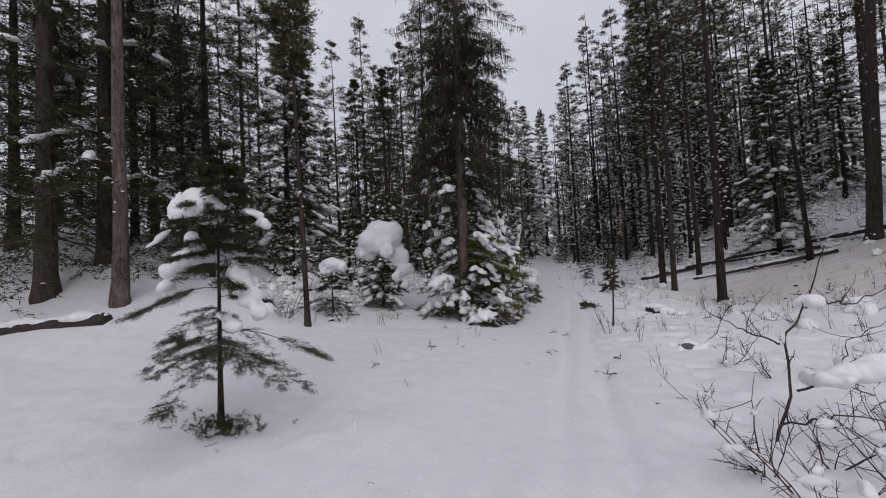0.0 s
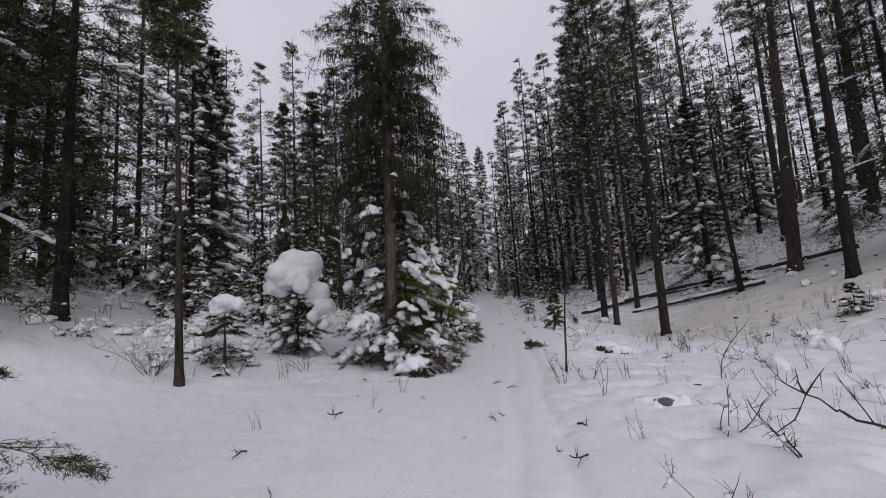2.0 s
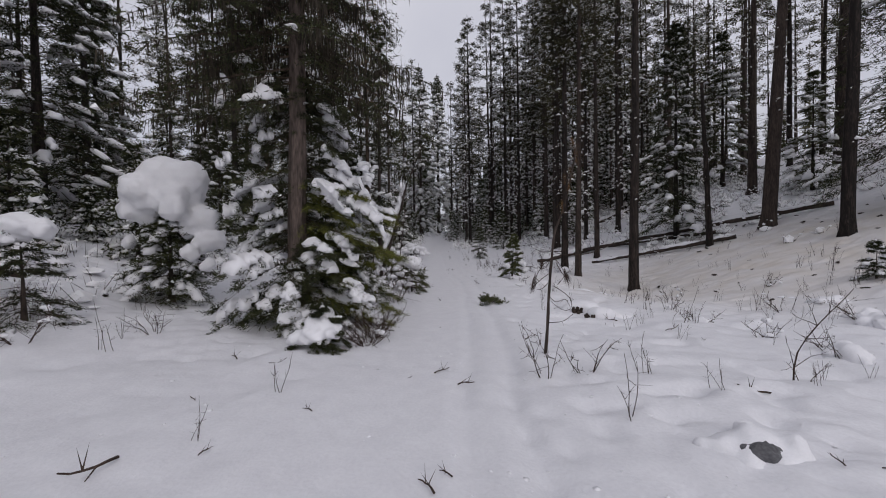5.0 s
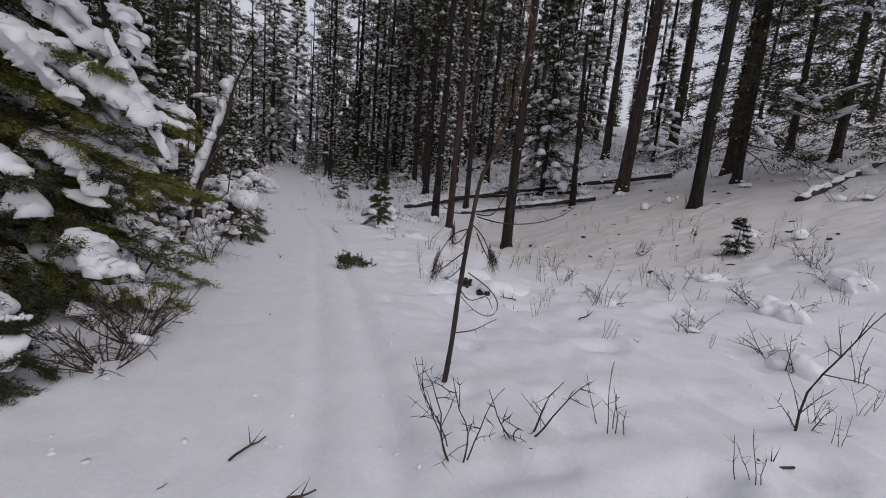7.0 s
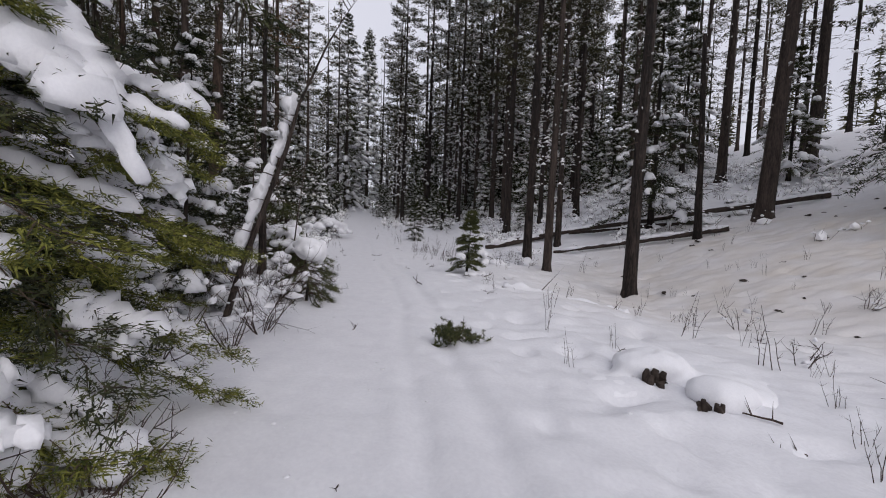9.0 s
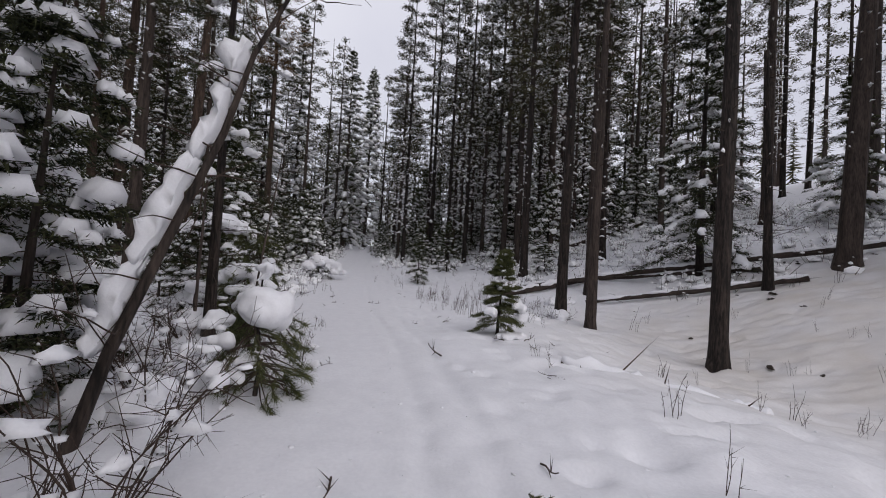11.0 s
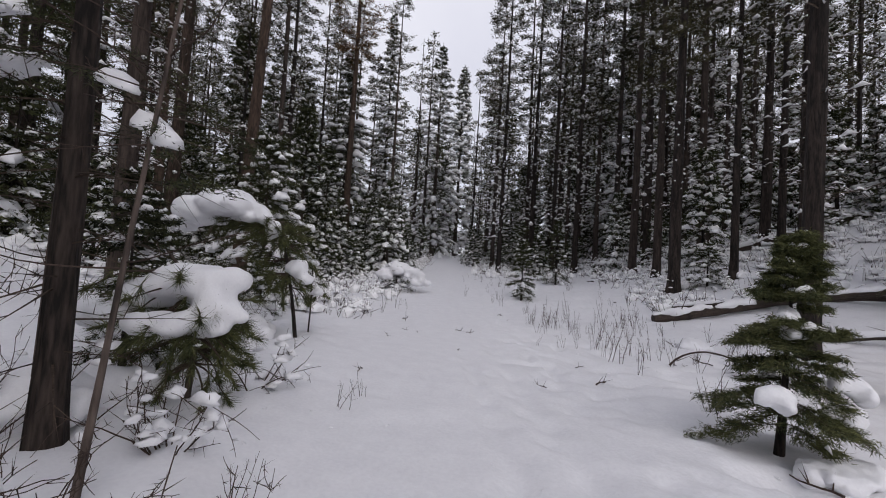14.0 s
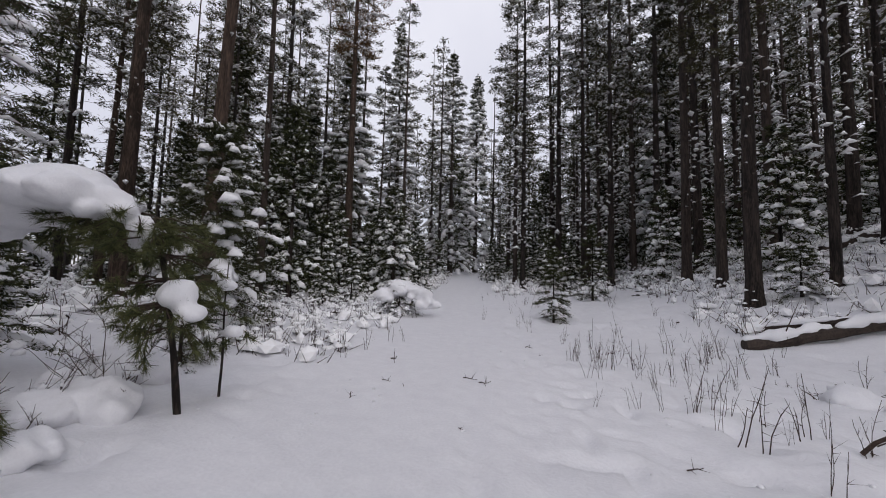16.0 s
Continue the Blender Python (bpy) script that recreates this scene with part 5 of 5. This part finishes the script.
# snow-bent bush by the far trail
bs = fir("snow_bush", 460, 1.3, 0.03, 0.1, 0.95, "low bush flattened under snow", 1, (0, 0), NEEDLE, 0.95, 40, 0.7, "small firs by the trail")
stand(bs, -4.45, 33.7)
heap(bs, 461, ((0, 0, 0.95, 0.6, 0.5, 0.3), (0.5, 0, 0.8, 0.4, 0.4, 0.25), (-0.45, -0.1, 0.7, 0.4, 0.4, 0.25), (0.9, 0.0, 0.5, 0.3, 0.3, 0.22)), 0.05)
hb = fir("snow_bush", 462, 1.6, 0.035, 0.1, 0.8, "dark small fir under snow beside a log", 1, (0, 0), NEEDLE, 0.9, 44, 0.6, "small firs by the trail")
stand(hb, 6.6, 33.4)
stand(fir("small_fir", 463, 0.9, 0.02, 0.08, 0.45, "little fir half covered by snow", 1, (0, 0), NEEDLE, 0.6, 26, 0.4, "small firs by the trail"), 9.4, 15.4)
stand(fir("small_fir", 464, 2.4, 0.035, 0.2, 0.7, "slim young fir dusted with snow", 1, (0, 0), NEEDLE, 0.35, 46, 0.4, "small firs by the trail"), 0.35, 34.0)
stand(fir("small_fir", 465, 3.2, 0.045, 0.2, 0.8, "slim young fir dusted with snow", 1, (0, 0), NEEDLE, 0.45, 52, 0.4, "small firs by the trail"), 2.2, 38.5)


# ---- logs ----
def fallen_log(a, b, r, seed, label, snow=0.8, sink=0.0):
    rng = np.random.default_rng(seed)
    a, b = np.array(a, float), np.array(b, float)
    ob = thing("fallen_log", *a, label, "log", "fallen logs")
    n = 16
    s = np.linspace(0, 1, n)[:, None]
    line = (b - a) * s + np.c_[np.zeros((n, 2)), rng.normal(0, 0.015, n)]
    geo = Geo()
    tube(geo, line, r * (1 - 0.35 * s[:, 0]), 10, 0.05, rng)
    part("trunk", geo, DEADWOOD, ob)
    geo = Geo()
    flat = unit((b - a) * [1, 1, 0])
    t0 = 0.0
    while t0 < 0.97:
        t1 = min(1.0, t0 + rng.uniform(0.12, 0.4))
        m = max(8, int((t1 - t0) * np.linalg.norm(b - a) / 0.09))
        t = np.linspace(t0, t1, m)[:, None]
        rr = r * (1 - 0.35 * (t0 + t1) / 2)
        c = (b - a) * t + np.array([0, 0, rr * 0.62])
        sweep(geo, rng, c, (-flat[1], flat[0], 0), rr * rng.uniform(0.95, 1.15), rr * rng.uniform(0.7, 1.2), 10, 0.08)
        t0 = t1 + (1 - snow) * rng.uniform(0.05, 0.4) - 0.01
    part("snow", geo, SNOW, ob, "snow lying along the log", True, "stuff")
    geo = Geo()
    for _ in range(7):
        p0 = (b - a) * rng.random()
        sticks(geo, p0, p0 + rng.normal(0, 0.3, 3) + [0, 0, 0.1], 0.018)
    part("stubwork", geo, DEADTWIG, ob, "broken branch stubs")
    return ob


def low(x, y, up):
    return (x, y, at(x, y) + up)


fallen_log(low(16.3, 25.3, 0.13), low(4.3, 31.8, 0.03), 0.12, 501, "long fallen trunk lying down the bank, snow-covered")
fallen_log(low(12.0, 25.0, 0.09), low(6.5, 28.3, 0.02), 0.1, 502, "fallen trunk under snow beside a longer one")
fallen_log(low(12.5, 26.6, 0.07), low(8.0, 30.4, 0.03), 0.1, 503, "thin fallen trunk in the snow", 0.6)
fallen_log(low(3.86, 30.5, 0.03), low(7.9, 30.7, 0.06), 0.14, 504, "short fallen log topped with snow", 0.85)
fallen_log(low(-10.6, 6.75, 0.03), low(-15.5, 4.9, 0.06), 0.2, 505, "fallen log under a smooth band of snow", 1.0)
fallen_log(low(9.0, 36.5, 0.11), low(14.5, 37.4, 0.21), 0.15, 506, "far fallen log on the bank", 0.9)
fallen_log(low(13.5, 17.2, 0.02), low(19.0, 18.6, 0.21), 0.13, 507, "fallen log crossing the upper bank", 0.85)
fallen_log(low(-9.5, 13.2, 0.02), low(-13.5, 14.8, 0.11), 0.12, 508, "fallen log on the rising ground", 0.9)
fallen_log(low(2.25, 19.7, -0.09), low(4.6, 18.45, -0.07), 0.11, 509, "low fallen log nearly buried by snow", 1.0)
arch = thing("bent_branch", 2.25, 25.25, at(2.25, 25.25), "dead branch bent in an arch over the snow", "branch")
geo = Geo()
t = np.linspace(0, 1, 12)
tube(geo, np.stack([0.95 * t, -0.85 * t**1.6, 0.02 + 0.3 * np.sin(3.0 * t) ** 0.8], -1), 0.018 - 0.010 * t, 6)
sticks(geo, (0.1, -0.02, 0.1), (0.42, -0.02, 0.26), 0.008)
sticks(geo, (0.5, -0.3, 0.3), (1.3, -0.25, 0.22), 0.006)
part("stick", geo, TWIG, arch)
rng = np.random.default_rng(510)
bx, by = 11.08, 25.4
broken = thing("broken_pine", bx, by, at(bx, by) - 0.05, "broken leaning trunk with bare stubs", "tree", "tall pines by the trail")
part("trunk", trunk_geo(rng, 7.6, 0.14, (-0.05, 0), 9, 12, 0.02, 0.5), BARK, broken)
geo, white = Geo(), Geo()
twp = dead_branches(geo, rng, 1.5, 7.5, 46, 1.2, 0.016, (-0.05, 0), -0.1)
dusting(white, rng, twp[0], twp[1], twp[2], 0.7, 0.04)
part("branchwork", geo, DEADTWIG, broken, "thin bare dead branches", kind="stuff")
part("snow", white, SNOW, broken, "snow on dead branches", kind="stuff")

# ---- alder thicket at the start, right of the trail ----
rng = np.random.default_rng(520)
ax, ay = 2.46, 4.5
alder = thing("alder", ax, ay, at(ax, ay) - 0.06, "crooked leafless alder branches over the snow", "shrub", "bare shrubs in the snow")
R0 = np.array([0.937, 0.349, 0.0])
for pts, r in ((((0, 0), (0.25, 0.5), (0.13, 0.95), (0.42, 1.3), (0.62, 1.8)), 0.018), (((0.13, 0.95), (-0.15, 1.05), (-0.42, 1.2)), 0.011), (((0.25, 0.5), (0.6, 0.6), (1.0, 0.75), (1.3, 0.6)), 0.014), (((0.42, 1.3), (0.85, 1.25), (1.3, 1.45)), 0.010), (((0.1, 0.2), (0.7, 0.25), (1.3, 0.15)), 0.012), (((0.6, 0.6), (0.75, 0.95), (1.2, 1.1)), 0.008)):
    ctrl = np.array([R0 * u + [0, 0, v] for u, v in pts])
    s = np.linspace(0, len(ctrl) - 1, 14)
    line = np.stack([np.interp(s, np.arange(len(ctrl)), ctrl[:, k]) for k in range(3)], -1) + rng.normal(0, 0.018, (14, 3))
    geo = Geo()
    twiggy(geo, rng, line, r * 0.85, 5, 0.3)
    part("branch", geo, TWIG, alder)
for k, lump in enumerate(((0.5, 0.15, 0.62, 0.2, 0.14, 0.09), (0.9, 0.35, 0.7, 0.22, 0.14, 0.1), (0.35, 0.1, 1.3, 0.06, 0.06, 0.05))):
    heap(alder, 521 + k, (lump,), 0.022)
SHRUBS = ((2.2, 3.9, 0.75, 6), (2.75, 4.2, 0.8, 5), (3.3, 4.4, 0.8, 5), (2.35, 3.3, 0.7, 6), (3.0, 3.5, 0.75, 6), (3.6, 5.2, 0.7, 5), (2.75, 7.25, 0.8, 3), (3.15, 6.4, 0.75, 4), (2.1, 5.6, 0.5, 3), (3.95, 10.0, 0.4, 2), (-7.5, 9.6, 1.4, 12), (-6.2, 10.6, 0.9, 8), (-8.2, 10.4, 1.0, 8), (7.0, 12.9, 0.6, 6), (9.5, 13.8, 0.7, 7), (6.5, 14.0, 0.5, 5), (4.7, 14.9, 0.5, 4), (4.9, 12.1, 0.5, 5), (5.6, 16.8, 0.5, 5), (8.0, 17.0, 0.6, 6), (-5.0, 11.6, 0.6, 6))
for k, (x, y, h, n) in enumerate(SHRUBS):
    shrub(x, y, 530 + k, n, h, 0.75, r=0.0065, snow=0.12)
shrub(3.93, 10.0, 560, 1, 2.0, 0.15, "single tall bare sapling stem", 0.012, 6, "bare_sapling", tilt=(0.25, 0))


# ---- dry stalks and fallen twigs, built once and copied ----
def weed(seed):
    rng = np.random.default_rng(seed)
    ob = thing("dry_weed", 0, 0, 0, "dry brown weed stalks standing in snow", "weed", "dry weeds in the snow")
    for _ in range(rng.integers(3, 7)):
        geo = Geo()
        line = wander(rng, rng.normal(0, 0.06, 3) * [1, 1, 0], (*rng.normal(0, 0.22, 2), 1), rng.uniform(0.25, 0.6), 5, 0.09)
        tube(geo, line, np.linspace(0.0042, 0.002, 6), 4)
        for _ in range(4):
            j = rng.integers(2, 5)
            sticks(geo, line[j], line[j] + unit(rng.normal(0, 0.6, 3) + [0, 0, 0.7]) * rng.uniform(0.04, 0.14), 0.0026)
        part("stalk", geo, TWIG, ob)
    return ob


WEEDS = [weed(600 + k) for k in range(7)]
rs = random.Random(21)
for x0, x1, y0, y1, n in ((0.1, 4.5, 24.5, 31, 56), (0.2, 2.4, 25.5, 29.5, 24), (1.0, 3.4, 22.5, 26, 10), (-2.2, 1.5, 31, 42, 22), (-6.5, -2.6, 26.5, 34, 22), (1.7, 5.5, 6, 20, 44), (4.5, 10, 8, 16, 34), (-4.5, -1.6, 2, 10, 4), (-2.1, -1.3, 18.5, 24, 7), (5.5, 13, 12, 26, 44), (-9, -5, 9, 14, 14), (2.4, 5.0, 30, 38, 16)):
    for _ in range(n):
        x, y = rs.uniform(x0, x1), rs.uniform(y0, y1)
        if abs(x - float(trail_x(y))) > 0.8:
            stand(WEEDS[rs.randrange(7)], x, y, rs.uniform(0.6, 1.25), rs.uniform(0, 360), 0.02)


def litter_twig(seed):
    rng = np.random.default_rng(seed)
    ob = thing("fallen_twig", 0, 0, 0, "small dark twig lying on the snow", "twig", "twigs on the snow")
    geo = Geo()
    line = wander(rng, (0, 0, 0.01), (1, 0, 0.15), rng.uniform(0.1, 0.3), 5, 0.2)
    tube(geo, line, np.linspace(0.006, 0.003, 6), 5)
    for _ in range(3):
        j = rng.integers(1, 4)
        sticks(geo, line[j], line[j] + unit(rng.normal(0, 0.6, 3) + [0.4, 0, 0.4]) * 0.09, 0.0035)
    part("stick", geo, TWIG, ob)
    return ob


def clod(seed):
    rng = np.random.default_rng(seed)
    ob = thing("dark_clod", 0, 0, 0, "dark root or bark piece breaking the snow", "clod", "dark bits on the snow")
    geo = Geo()
    blobs(geo, [(0, 0, 0), (0.07, 0.02, -0.01)], [(0.05, 0.028, 0.02), (0.04, 0.022, 0.018)], np.array([0.2, 1.1]), rng, 2, 0.2)
    part("piece", geo, DEADWOOD, ob)
    return ob


TWIGS = [litter_twig(620 + k) for k in range(6)]
CLODS = [clod(640 + k) for k in range(4)]
for x0, x1, y0, y1, n, kinds in ((-3, 4, 2, 12, 30, TWIGS), (-1.5, 4, 12, 22, 18, TWIGS), (-3, 4, 22, 30, 22, TWIGS), (6.5, 17, 14, 27, 55, CLODS), (-13, -6, 9, 18, 16, CLODS), (3.2, 12, 30, 40, 30, CLODS), (-12, -5, 27, 40, 20, CLODS)):
    for _ in range(n):
        x, y = rs.uniform(x0, x1), rs.uniform(y0, y1)
        stand(kinds[rs.randrange(len(kinds))], x, y, rs.uniform(0.6, 1.5), rs.uniform(0, 360), 0.0)


def crumbs():
    """Small lumps of snow dropped from the boughs, strewn beside the trail."""
    rng = np.random.default_rng(660)
    geo = Geo()
    n = 2600
    y = rng.uniform(1, 32, n)
    x = trail_x(y) + rng.normal(0, 2.6, n)
    clump = swell(x, y, 0.9, 31) + 0.4 * rng.normal(0, 1, n) > 0.15
    x, y = x[clump], y[clump]
    r = 0.006 + 0.022 * rng.random(len(x)) ** 3
    size = np.stack([r * rng.uniform(0.8, 1.5, len(x)), r, r * rng.uniform(0.35, 0.7, len(x))], -1)
    blobs(geo, np.stack([x, y, land(x, y) - r * 0.05], -1), size, rng.uniform(0, 6.28, len(x)), rng, 1, 0.25)
    tagged(new("snow_crumbs", geo.mesh("snow_crumbs", SNOW, True)), "small lumps of snow strewn over the ground", "snow", kind="stuff")


crumbs()
